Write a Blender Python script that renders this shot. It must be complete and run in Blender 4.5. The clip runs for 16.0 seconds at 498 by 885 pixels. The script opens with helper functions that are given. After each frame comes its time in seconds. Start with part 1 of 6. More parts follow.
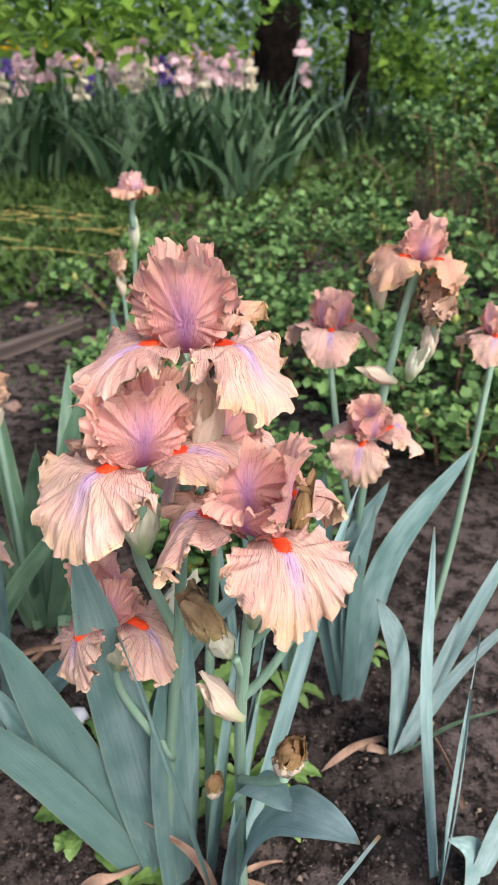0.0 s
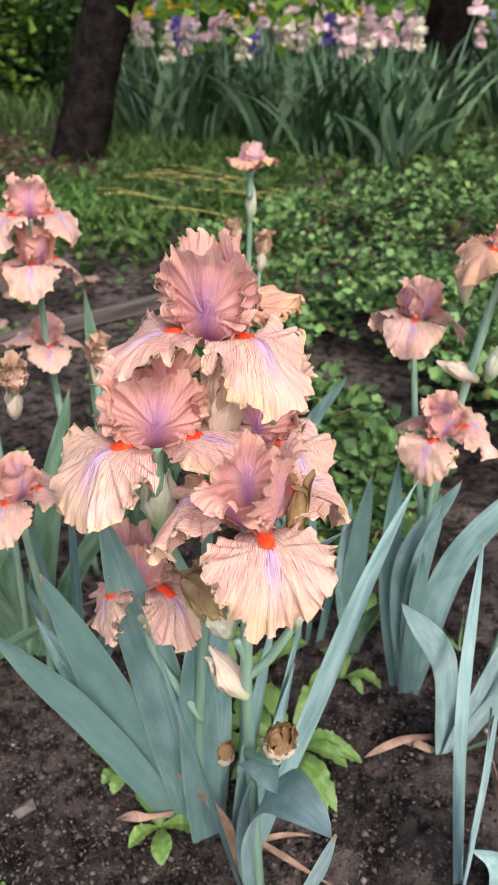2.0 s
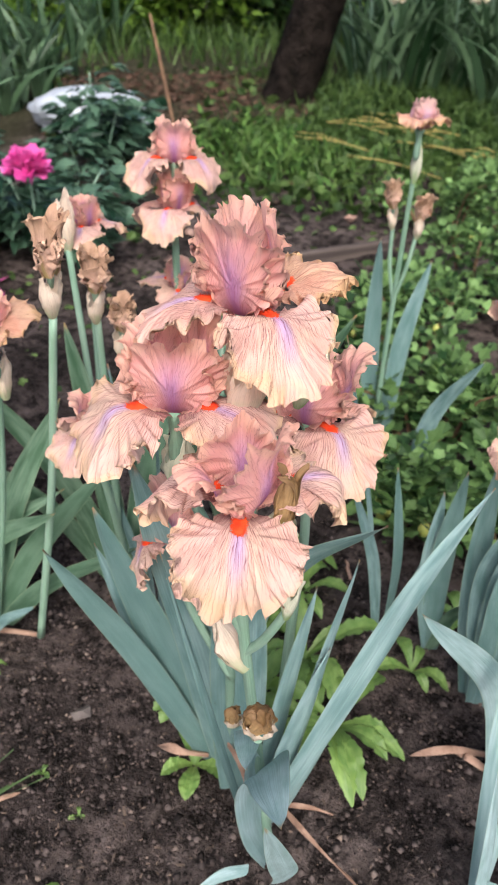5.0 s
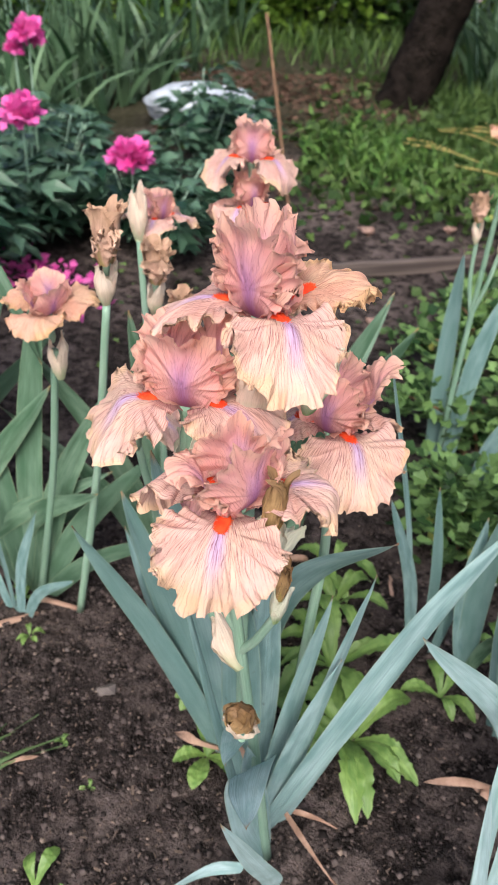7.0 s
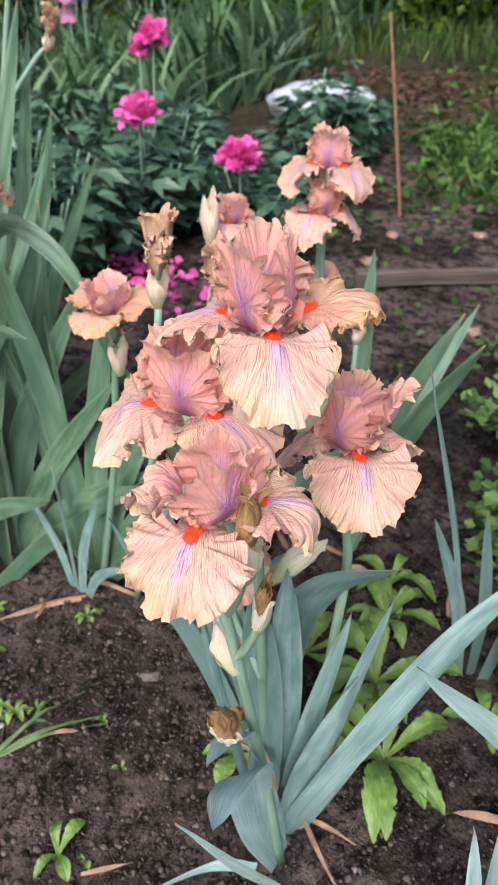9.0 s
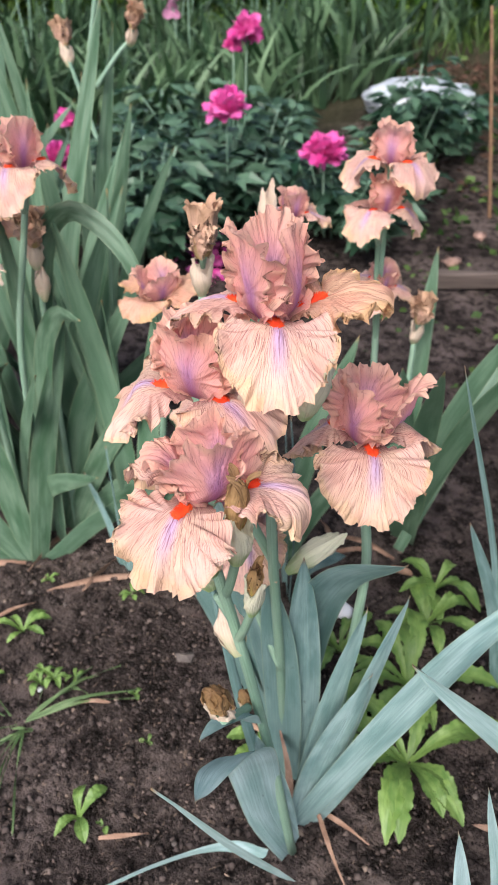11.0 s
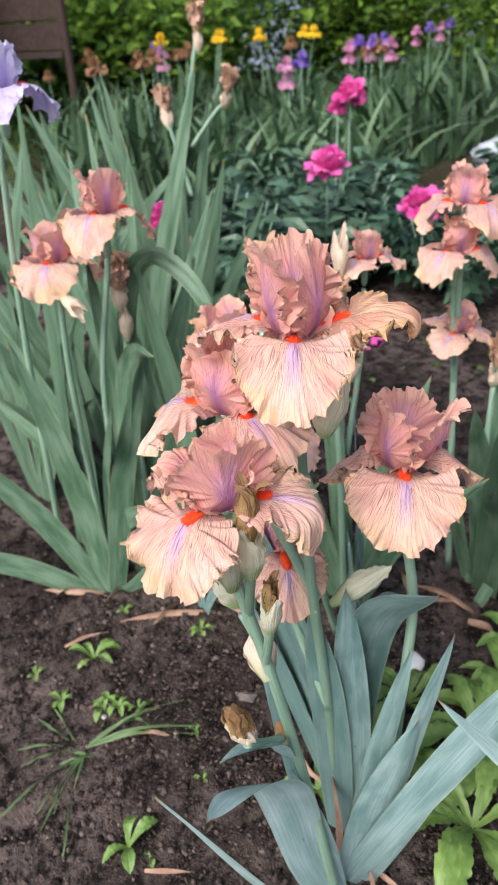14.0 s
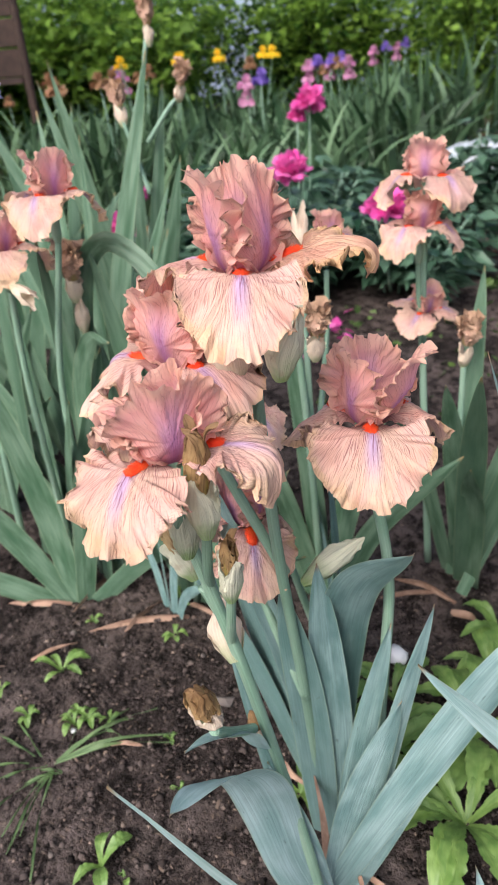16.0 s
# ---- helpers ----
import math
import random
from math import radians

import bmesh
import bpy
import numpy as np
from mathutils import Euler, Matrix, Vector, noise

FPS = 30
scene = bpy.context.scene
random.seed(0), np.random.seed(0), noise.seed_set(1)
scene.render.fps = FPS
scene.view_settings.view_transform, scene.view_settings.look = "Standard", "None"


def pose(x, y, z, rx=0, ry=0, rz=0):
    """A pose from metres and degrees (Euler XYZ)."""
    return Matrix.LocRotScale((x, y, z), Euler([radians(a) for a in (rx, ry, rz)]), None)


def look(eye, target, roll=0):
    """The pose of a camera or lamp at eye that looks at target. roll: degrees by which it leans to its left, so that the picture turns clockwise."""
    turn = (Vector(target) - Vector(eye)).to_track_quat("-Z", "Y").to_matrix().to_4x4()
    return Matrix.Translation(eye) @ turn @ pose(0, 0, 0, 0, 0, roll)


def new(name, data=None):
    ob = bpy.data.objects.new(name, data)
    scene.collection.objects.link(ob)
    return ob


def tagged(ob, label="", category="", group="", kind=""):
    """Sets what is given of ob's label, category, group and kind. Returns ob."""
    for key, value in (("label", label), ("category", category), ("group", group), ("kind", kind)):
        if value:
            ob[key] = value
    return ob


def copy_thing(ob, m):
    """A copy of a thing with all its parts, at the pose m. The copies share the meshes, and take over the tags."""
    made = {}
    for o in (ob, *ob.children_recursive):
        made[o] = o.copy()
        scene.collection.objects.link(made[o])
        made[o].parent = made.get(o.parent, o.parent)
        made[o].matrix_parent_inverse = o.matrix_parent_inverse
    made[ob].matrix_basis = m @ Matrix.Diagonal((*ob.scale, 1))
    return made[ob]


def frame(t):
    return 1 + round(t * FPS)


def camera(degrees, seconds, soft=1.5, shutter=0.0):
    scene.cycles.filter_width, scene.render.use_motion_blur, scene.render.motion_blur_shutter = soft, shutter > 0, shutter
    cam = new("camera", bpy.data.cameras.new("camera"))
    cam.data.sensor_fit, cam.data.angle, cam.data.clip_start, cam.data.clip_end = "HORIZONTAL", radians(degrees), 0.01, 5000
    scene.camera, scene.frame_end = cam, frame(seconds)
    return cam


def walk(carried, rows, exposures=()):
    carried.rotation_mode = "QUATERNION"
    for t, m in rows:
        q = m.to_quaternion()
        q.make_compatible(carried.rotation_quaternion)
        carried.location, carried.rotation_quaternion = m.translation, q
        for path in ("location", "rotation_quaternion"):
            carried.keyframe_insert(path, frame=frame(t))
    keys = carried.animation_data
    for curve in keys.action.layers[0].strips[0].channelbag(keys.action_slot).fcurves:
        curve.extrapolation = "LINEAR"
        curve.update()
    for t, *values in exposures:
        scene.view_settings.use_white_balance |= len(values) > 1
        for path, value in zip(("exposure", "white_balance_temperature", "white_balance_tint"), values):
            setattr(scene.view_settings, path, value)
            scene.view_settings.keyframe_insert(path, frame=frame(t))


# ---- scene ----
cam = camera(38.2, 16.0)
cam.data.dof.use_dof, cam.data.dof.focus_distance, cam.data.dof.aperture_fstop = True, 0.52, 17.0
METRES, EYE, TILT, LEAN, TURN = 0.56, 0.91, -27.0, 0.0, 0.0
ROWS = [
    (0.0, 0.0, 0.0, 0.0, -0.0, 0.0, -0.0),
    (0.5, 0.0437, 0.0001, 0.0036, 2.51, -1.35, -0.88),
    (1.0, 0.0884, -0.0088, 0.0158, 5.84, -2.05, -2.67),
    (1.5, 0.1195, -0.011, 0.023, 8.26, -2.72, -4.06),
    (2.0, 0.1487, -0.002, 0.0402, 10.94, -3.28, -5.86),
    (2.5, 0.1807, 0.0133, 0.0582, 14.16, -4.17, -7.44),
    (3.0, 0.2162, 0.0328, 0.066, 15.66, -5.62, -8.74),
    (3.5, 0.239, 0.0418, 0.0776, 19.14, -6.8, -10.67),
    (4.0, 0.2662, 0.055, 0.0908, 22.28, -8.68, -12.24),
    (6.5, 0.3859, 0.1072, 0.1214, 31.23, -10.81, -17.43),
    (7.0, 0.4068, 0.121, 0.1358, 34.11, -12.02, -18.95),
    (7.5, 0.4393, 0.1486, 0.1635, 36.09, -12.51, -19.61),
    (8.0, 0.4747, 0.1659, 0.1835, 38.1, -13.48, -20.43),
    (8.5, 0.4975, 0.1783, 0.1978, 41.85, -14.58, -20.66),
    (9.0, 0.5151, 0.1956, 0.2102, 44.39, -15.83, -21.08),
    (11.5, 0.6252, 0.2743, 0.247, 54.31, -19.18, -22.45),
    (12.0, 0.6524, 0.2949, 0.252, 56.54, -19.54, -22.16),
    (12.5, 0.6665, 0.3103, 0.2497, 59.23, -20.99, -22.39),
    (13.0, 0.6825, 0.3235, 0.2484, 59.87, -20.85, -22.11),
    (13.5, 0.703, 0.3312, 0.2461, 61.49, -19.13, -21.88),
    (14.0, 0.6929, 0.3425, 0.2408, 62.06, -18.16, -21.62),
    (14.5, 0.6891, 0.3712, 0.2259, 61.03, -17.33, -21.05),
    (15.0, 0.689, 0.3901, 0.1981, 60.57, -16.33, -20.53),
    (15.5, 0.6888, 0.4093, 0.1679, 60.09, -16.13, -20.52),
    (16.0, 0.6832, 0.4261, 0.1493, 59.53, -15.42, -19.78),
]
walk(cam, [(t, pose(0, 0, EYE, TILT, LEAN, TURN) @ pose(METRES * x, METRES * y, METRES * z, 90 + pitch, roll, yaw)) for t, x, y, z, yaw, pitch, roll in ROWS], exposures=((0.0, 1.07, 6330, 10), (16.0, 1.07, 6330, 10)))

# ---- light: a bright overcast sky ----
world = bpy.data.worlds.new("sky")
scene.world = world
world.use_nodes = True
_w = world.node_tree
_sky = _w.nodes.new("ShaderNodeTexSky")
_sky.sky_type, _sky.sun_disc = "NISHITA", False
_sky.sun_elevation, _sky.sun_rotation = radians(46), radians(148)
_sky.air_density, _sky.dust_density, _sky.ozone_density = 0.7, 4.5, 0.8
_w.links.new(_sky.outputs[0], _w.nodes["Background"].inputs[0])
_w.nodes["Background"].inputs[1].default_value = 0.122
sun = new("sun", bpy.data.lights.new("sun", "SUN"))
sun.data.energy, sun.data.angle, sun.data.color = 1.42, radians(36), (1.0, 0.97, 0.94)
sun.matrix_world = look((1.0, -1.6, 1.95), (0, 0, 0))


# ---- material tools ----
class Mat:
    """A small builder of node materials."""

    def __init__(self, name, rough=0.6, spec=0.3):
        self.m = bpy.data.materials.new(name)
        self.m.use_nodes = True
        self.t = self.m.node_tree
        self.b = self.t.nodes["Principled BSDF"]
        self.out = self.t.nodes["Material Output"]
        self.b.inputs["Roughness"].default_value = rough
        self.b.inputs["Specular IOR Level"].default_value = spec
        self.tc = self.t.nodes.new("ShaderNodeTexCoord")
        self.uv = self.t.nodes.new("ShaderNodeSeparateXYZ")
        self.t.links.new(self.tc.outputs["UV"], self.uv.inputs[0])
        self.u, self.v = self.uv.outputs[0], self.uv.outputs[1]
        self.obj = self.tc.outputs["Object"]
        self.info = self.t.nodes.new("ShaderNodeObjectInfo")
        self.rand = self.info.outputs["Random"]
        self.isl = self.t.nodes.new("ShaderNodeNewGeometry").outputs["Random Per Island"]

    def put(self, sock, val):
        if isinstance(val, bpy.types.NodeSocket):
            self.t.links.new(val, sock)
        elif isinstance(val, tuple) and len(val) == 3 and sock.type == "RGBA":
            sock.default_value = (*val, 1)
        else:
            sock.default_value = val

    def f(self, op, a, b=0.0, c=0.0):
        n = self.t.nodes.new("ShaderNodeMath")
        n.operation = op
        for s, v in zip(n.inputs, (a, b, c)):
            self.put(s, v)
        return n.outputs[0]

    def step(self, x, a, b):
        n = self.t.nodes.new("ShaderNodeMapRange")
        n.interpolation_type = "SMOOTHSTEP"
        self.put(n.inputs[0], x)
        n.inputs[1].default_value, n.inputs[2].default_value = a, b
        return n.outputs[0]

    def mix(self, fac, a, b):
        n = self.t.nodes.new("ShaderNodeMix")
        n.data_type = "RGBA"
        self.put(n.inputs[0], fac)
        self.put(n.inputs[6], a)
        self.put(n.inputs[7], b)
        return n.outputs[2]

    def xyz(self, x, y, z=0.0):
        n = self.t.nodes.new("ShaderNodeCombineXYZ")
        for s, v in zip(n.inputs, (x, y, z)):
            self.put(s, v)
        return n.outputs[0]

    def noise(self, vec, scale, detail=2.0, rough=0.5):
        n = self.t.nodes.new("ShaderNodeTexNoise")
        self.put(n.inputs["Vector"], vec)
        n.inputs["Scale"].default_value, n.inputs["Detail"].default_value, n.inputs["Roughness"].default_value = scale, detail, rough
        return n.outputs[0]

    def cells(self, vec, scale):
        n = self.t.nodes.new("ShaderNodeTexVoronoi")
        self.put(n.inputs["Vector"], vec)
        n.inputs["Scale"].default_value = scale
        return n.outputs["Distance"]

    def colour(self, c):
        self.put(self.b.inputs["Base Color"], c)
        self.c = c
        return self

    def bump(self, h, strength=0.3, dist=0.002):
        n = self.t.nodes.new("ShaderNodeBump")
        n.inputs["Strength"].default_value, n.inputs["Distance"].default_value = strength, dist
        self.put(n.inputs["Height"], h)
        self.t.links.new(n.outputs[0], self.b.inputs["Normal"])
        return self

    def thin(self, amount, tint=None):
        """Light shines through, as through petals and leaves."""
        tr = self.t.nodes.new("ShaderNodeBsdfTranslucent")
        self.put(tr.inputs[0], tint or self.c)
        mx = self.t.nodes.new("ShaderNodeMixShader")
        mx.inputs[0].default_value = amount
        self.t.links.new(self.b.outputs[0], mx.inputs[1])
        self.t.links.new(tr.outputs[0], mx.inputs[2])
        self.t.links.new(mx.outputs[0], self.out.inputs[0])
        return self


def fan_of(a, behind):
    """Angle and distance on a petal from the point where its veins spring."""
    cu = a.f("MULTIPLY", a.f("SUBTRACT", a.u, 0.5), 2.0)
    trim = a.f("SUBTRACT", 1.0, a.f("MULTIPLY", a.f("POWER", a.f("ABSOLUTE", cu), 2.4), 0.42))
    along = a.f("ADD", a.f("MULTIPLY", a.v, trim), behind)
    grow = a.f("MULTIPLY_ADD", a.step(a.v, 0.0, 0.62), 0.82, 0.18)
    across = a.f("MULTIPLY", a.f("MULTIPLY", cu, grow), 0.46)
    far = a.f("SQRT", a.f("ADD", a.f("MULTIPLY", along, along), a.f("MULTIPLY", across, across)))
    return a.f("ARCTAN2", across, along), far, a.f("ABSOLUTE", cu)


def petal_veins(a, phi, far, per_radian, seed, thick=1.0):
    """Fine dark veins that spread like a fan, wander and break off."""
    wob = a.f("MULTIPLY", a.noise(a.xyz(a.f("MULTIPLY", phi, 5.0), a.f("MULTIPLY", far, 6.0), a.f("MULTIPLY_ADD", a.rand, 20.0, seed)), 1.0, 3), 2.2)
    x = a.f("MULTIPLY_ADD", phi, per_radian, wob)
    d = a.f("MULTIPLY", a.f("ABSOLUTE", a.f("SUBTRACT", a.f("FRACT", x), 0.5)), a.f("DIVIDE", far, per_radian))
    line = a.step(d, 0.0046 * thick, 0.0008 * thick)
    gap = a.noise(a.xyz(a.f("MULTIPLY", phi, per_radian), a.f("MULTIPLY", far, 7.0), a.f("MULTIPLY_ADD", a.rand, 9.0, seed + 4)), 1.0, 2)
    return a.f("MULTIPLY", line, a.step(gap, 0.36, 0.66))


def fall_material(name, blade, edge, vein, heart, tip, age=0.0):
    """A pale fall: reddish veins from the beard, a violet streak, a yellowing rim. age: how far it has faded to tan."""
    a = Mat(name, 0.6, 0.2)
    phi, far, cu = fan_of(a, -0.10)
    blotch = a.noise(a.xyz(a.f("MULTIPLY", a.u, 3.0), a.f("MULTIPLY", a.v, 2.0), a.f("MULTIPLY", a.rand, 30.0)), 1.5, 3)
    tan = a.noise(a.xyz(a.f("MULTIPLY", a.u, 2.0), a.f("MULTIPLY", a.v, 1.6), a.f("MULTIPLY", a.rand, 70.0)), 1.3, 2)
    fine = a.noise(a.xyz(a.f("MULTIPLY", phi, 9.0), a.f("MULTIPLY", far, 3.0), a.f("MULTIPLY", a.rand, 40.0)), 1.0, 4)
    c = a.mix(a.step(blotch, 0.35, 0.65), blade, tuple(x * y for x, y in zip(blade, (0.97, 0.86, 0.83))))
    c = a.mix(a.f("MULTIPLY", a.step(tan, 0.42, 0.62), 0.75), c, tuple(x * y for x, y in zip(blade, (0.99, 1.05, 0.92))))
    c = a.mix(a.f("MULTIPLY", a.step(fine, 0.5, 0.75), 0.45), c, tuple(x * y for x, y in zip(blade, (0.86, 0.66, 0.62))))
    rim_d = a.f("ADD", a.f("MAXIMUM", a.f("MULTIPLY", cu, a.step(a.v, 0.2, 0.5)), a.v), a.f("MULTIPLY", a.f("SUBTRACT", fine, 0.5), 0.35))
    c = a.mix(a.f("MULTIPLY", a.step(rim_d, 0.80, 1.05), 0.75), c, edge)
    low = a.step(a.f("ADD", rim_d, a.f("MULTIPLY", a.f("SUBTRACT", tan, 0.5), 0.9)), 0.84, 1.06)
    c = a.mix(a.f("MULTIPLY", low, 0.45), c, tip)
    mid = a.f("MULTIPLY", a.step(cu, 0.22, 0.0), a.f("MULTIPLY", a.step(a.v, 0.2, 0.36), a.step(a.v, 0.86, 0.42)))
    c = a.mix(a.f("MULTIPLY", mid, 0.68 * (1 - age)), c, heart)
    v1, v2 = petal_veins(a, phi, far, 21.0, 0.0, 0.9), petal_veins(a, phi, far, 43.0, 7.0, 0.7)
    v2 = a.f("MULTIPLY", v2, a.step(far, 0.2, 0.36))
    both = a.f("MAXIMUM", v1, a.f("MULTIPLY", v2, 0.7))
    c = a.mix(a.f("MULTIPLY", both, a.f("MULTIPLY_ADD", a.step(far, 0.85, 0.22), 0.50, 0.38)), c, vein)
    c = a.mix(a.f("MULTIPLY", a.step(far, 0.28, 0.08), 0.6), c, tuple(0.8 * x for x in vein))
    a.colour(c)
    crepe = a.noise(a.xyz(a.f("MULTIPLY", phi, 16.0), a.f("MULTIPLY", far, 9.0), a.rand), 1.0, 4, 0.65)
    a.bump(a.f("ADD", crepe, a.f("MULTIPLY", both, -0.25)), 0.75, 0.0020)
    return a.thin(0.3).m


def standard_material(name, blade, edge, vein, heart, flame):
    """A salmon standard: a violet flame up its middle, dark at the foot, tan on the crimped rim."""
    a = Mat(name, 0.6, 0.2)
    phi, far, cu = fan_of(a, 0.02)
    blotch = a.noise(a.xyz(a.f("MULTIPLY", a.u, 3.0), a.f("MULTIPLY", a.v, 2.0), a.f("MULTIPLY", a.rand, 30.0)), 1.5, 3)
    fine = a.noise(a.xyz(a.f("MULTIPLY", phi, 8.0), a.f("MULTIPLY", far, 4.0), a.f("MULTIPLY", a.rand, 40.0)), 1.0, 4)
    c = a.mix(a.step(blotch, 0.3, 0.7), blade, tuple(x * y for x, y in zip(blade, (0.95, 0.84, 0.88))))
    c = a.mix(a.f("MULTIPLY", a.step(fine, 0.48, 0.72), 0.35), c, tuple(x * y for x, y in zip(blade, (0.90, 0.74, 0.70))))
    rim_d = a.f("ADD", a.f("MAXIMUM", a.f("MULTIPLY", cu, a.step(a.v, 0.2, 0.5)), a.v), a.f("MULTIPLY", a.f("SUBTRACT", fine, 0.5), 0.4))
    c = a.mix(a.f("MULTIPLY", a.step(rim_d, 0.70, 1.0), 0.65), c, edge)
    wide = a.f("ADD", cu, a.f("MULTIPLY", a.f("SUBTRACT", fine, 0.5), 0.3))
    c = a.mix(a.f("MULTIPLY", a.f("MULTIPLY", a.step(wide, 0.50, 0.02), a.step(a.v, 0.88, 0.30)), 0.85), c, flame)
    c = a.mix(a.f("MULTIPLY", a.step(a.f("MULTIPLY_ADD", cu, 0.25, a.v), 0.60, 0.10), 0.85), c, heart)
    v1, v2 = petal_veins(a, phi, far, 17.0, 3.0, 0.9), petal_veins(a, phi, far, 33.0, 9.0, 0.7)
    both = a.f("MAXIMUM", v1, a.f("MULTIPLY", v2, 0.7))
    c = a.mix(a.f("MULTIPLY", both, 0.50), c, vein)
    a.colour(c)
    crepe = a.noise(a.xyz(a.f("MULTIPLY", phi, 15.0), a.f("MULTIPLY", far, 10.0), a.rand), 1.0, 4, 0.65)
    a.bump(a.f("ADD", crepe, a.f("MULTIPLY", both, -0.25)), 0.75, 0.0020)
    return a.thin(0.5).m


def withered_material(name, c1, c2, tip, dark):
    """Dead petals: mottled, with darker dry tips and pale rims."""
    a = Mat(name, 0.6, 0.3)
    n = a.noise(a.obj, 70, 3)
    c = a.mix(a.step(n, 0.3, 0.7), c1, c2)
    cu = a.f("ABSOLUTE", a.f("MULTIPLY", a.f("SUBTRACT", a.u, 0.5), 2.0))
    c = a.mix(a.f("MULTIPLY", a.step(a.f("ADD", a.v, a.f("MULTIPLY", n, 0.4)), 0.75, 1.2), dark), c, tip)
    c = a.mix(a.f("MULTIPLY", a.step(cu, 0.75, 1.0), 0.35), c, tuple(min(1.6 * x, 0.9) for x in c1))
    streak = a.noise(a.xyz(a.f("MULTIPLY", a.u, 14.0), a.f("MULTIPLY", a.v, 2.0), a.rand), 1.0, 3)
    c = a.mix(a.f("MULTIPLY", a.step(streak, 0.5, 0.75), 0.5), c, tuple(0.5 * x for x in c2))
    c = a.mix(a.f("MULTIPLY", a.step(a.f("ADD", a.v, a.f("MULTIPLY", cu, 0.5)), 0.55, 0.15), 0.6), c, (0.36, 0.31, 0.06))
    a.colour(c).bump(streak, 0.6, 0.002)
    return a.thin(0.2).m


def leaf_material(name, c1, c2, rough=0.5, streak=60.0, thin=0.12, old=None, vary=0.5):
    a = Mat(name, rough, 0.5)
    big = a.noise(a.xyz(a.f("MULTIPLY", a.u, 2.0), a.f("MULTIPLY", a.v, 5.0), a.f("MULTIPLY", a.rand, 50.0)), 1.4, 3)
    fine = a.noise(a.xyz(a.f("MULTIPLY", a.u, streak), a.f("MULTIPLY", a.v, 2.5), a.rand), 1.0, 2)
    c = a.mix(a.step(big, 0.25, 0.75), c1, c2)
    c = a.mix(a.f("MULTIPLY", a.step(fine, 0.3, 0.75), 0.38), c, tuple(0.6 * x for x in c1))
    c = a.mix(a.f("MULTIPLY", a.step(a.rand, 0.3, 1.0), vary), c, tuple(0.50 * x * y for x, y in zip(c2, (0.8, 1.0, 0.92))))
    if old:
        c = a.mix(a.step(a.f("ADD", a.v, a.f("MULTIPLY", big, 0.06)), 1.0, 1.035), c, old)
        edge = a.f("ABSOLUTE", a.f("SUBTRACT", a.u, 0.5))
        c = a.mix(a.f("MULTIPLY", a.step(edge, 0.46, 0.5), 0.35), c, (0.45, 0.5, 0.3))
        spot = a.noise(a.xyz(a.f("MULTIPLY", a.u, 9.0), a.f("MULTIPLY", a.v, 30.0), a.f("MULTIPLY", a.rand, 80.0)), 1.0, 3)
        c = a.mix(a.f("MULTIPLY", a.step(spot, 0.70, 0.76), 0.5), c, (0.05, 0.07, 0.06))
    a.colour(c)
    a.bump(fine, 0.45, 0.002)
    return a.thin(thin).m


def foliage_material(name, c1, c2, thin=0.3, rough=0.5):
    a = Mat(name, rough, 0.22)
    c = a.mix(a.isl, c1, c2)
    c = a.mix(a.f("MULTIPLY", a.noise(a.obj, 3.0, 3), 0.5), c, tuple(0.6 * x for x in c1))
    return a.colour(c).thin(thin).m


def plain_material(name, c1, c2, scale, rough=0.7, bump=0.3, dist=0.002, thin=0.0, metal=0.0, spec=0.3):
    a = Mat(name, rough, spec)
    n = a.noise(a.obj, scale, 4, 0.6)
    a.colour(a.mix(a.step(n, 0.3, 0.7), c1, c2)).bump(a.noise(a.obj, scale * 4, 4), bump, dist)
    a.b.inputs["Metallic"].default_value = metal
    if thin:
        a.thin(thin)
    return a.m


PEACH_FALL = fall_material("peach_fall", (0.79, 0.53, 0.455), (0.81, 0.585, 0.455), (0.22, 0.045, 0.065), (0.50, 0.37, 0.74), (0.78, 0.53, 0.27))
AGED_FALL = fall_material("aged_fall", (0.76, 0.465, 0.345), (0.74, 0.48, 0.30), (0.34, 0.12, 0.09), (0.5, 0.35, 0.5), (0.70, 0.46, 0.20), 0.9)
PEACH_STD = standard_material("peach_standard", (0.91, 0.53, 0.465), (0.90, 0.61, 0.455), (0.42, 0.13, 0.14), (0.38, 0.13, 0.29), (0.66, 0.38, 0.74))
FADED_STD = standard_material("faded_standard", (0.90, 0.58, 0.56), (0.88, 0.64, 0.52), (0.42, 0.2, 0.3), (0.5, 0.28, 0.5), (0.80, 0.62, 0.92))
LILAC_FALL = fall_material("lilac_fall", (0.62, 0.55, 0.85), (0.75, 0.72, 0.9), (0.3, 0.22, 0.6), (0.35, 0.25, 0.7), (0.75, 0.72, 0.9))
LILAC_STD = standard_material("lilac_standard", (0.74, 0.72, 0.9), (0.8, 0.8, 0.92), (0.45, 0.4, 0.75), (0.4, 0.3, 0.7), (0.5, 0.4, 0.8))
BEARD = plain_material("beard", (0.90, 0.06, 0.015), (0.95, 0.13, 0.03), 90, 0.6, 0.0, 0.001, 0.35)
BLADE = leaf_material("iris_blade", (0.11, 0.215, 0.205), (0.29, 0.425, 0.42), 0.38, 34.0, 0.08, (0.45, 0.25, 0.12), 0.7)
BLADE_PALE = leaf_material("iris_blade_pale", (0.26, 0.42, 0.41), (0.52, 0.68, 0.69), 0.40, 34.0, 0.08, (0.45, 0.30, 0.14), 0.35)
BLADE_MID = leaf_material("iris_blade_waxy", (0.15, 0.275, 0.265), (0.37, 0.52, 0.515), 0.40, 34.0, 0.08, (0.45, 0.28, 0.12), 0.5)
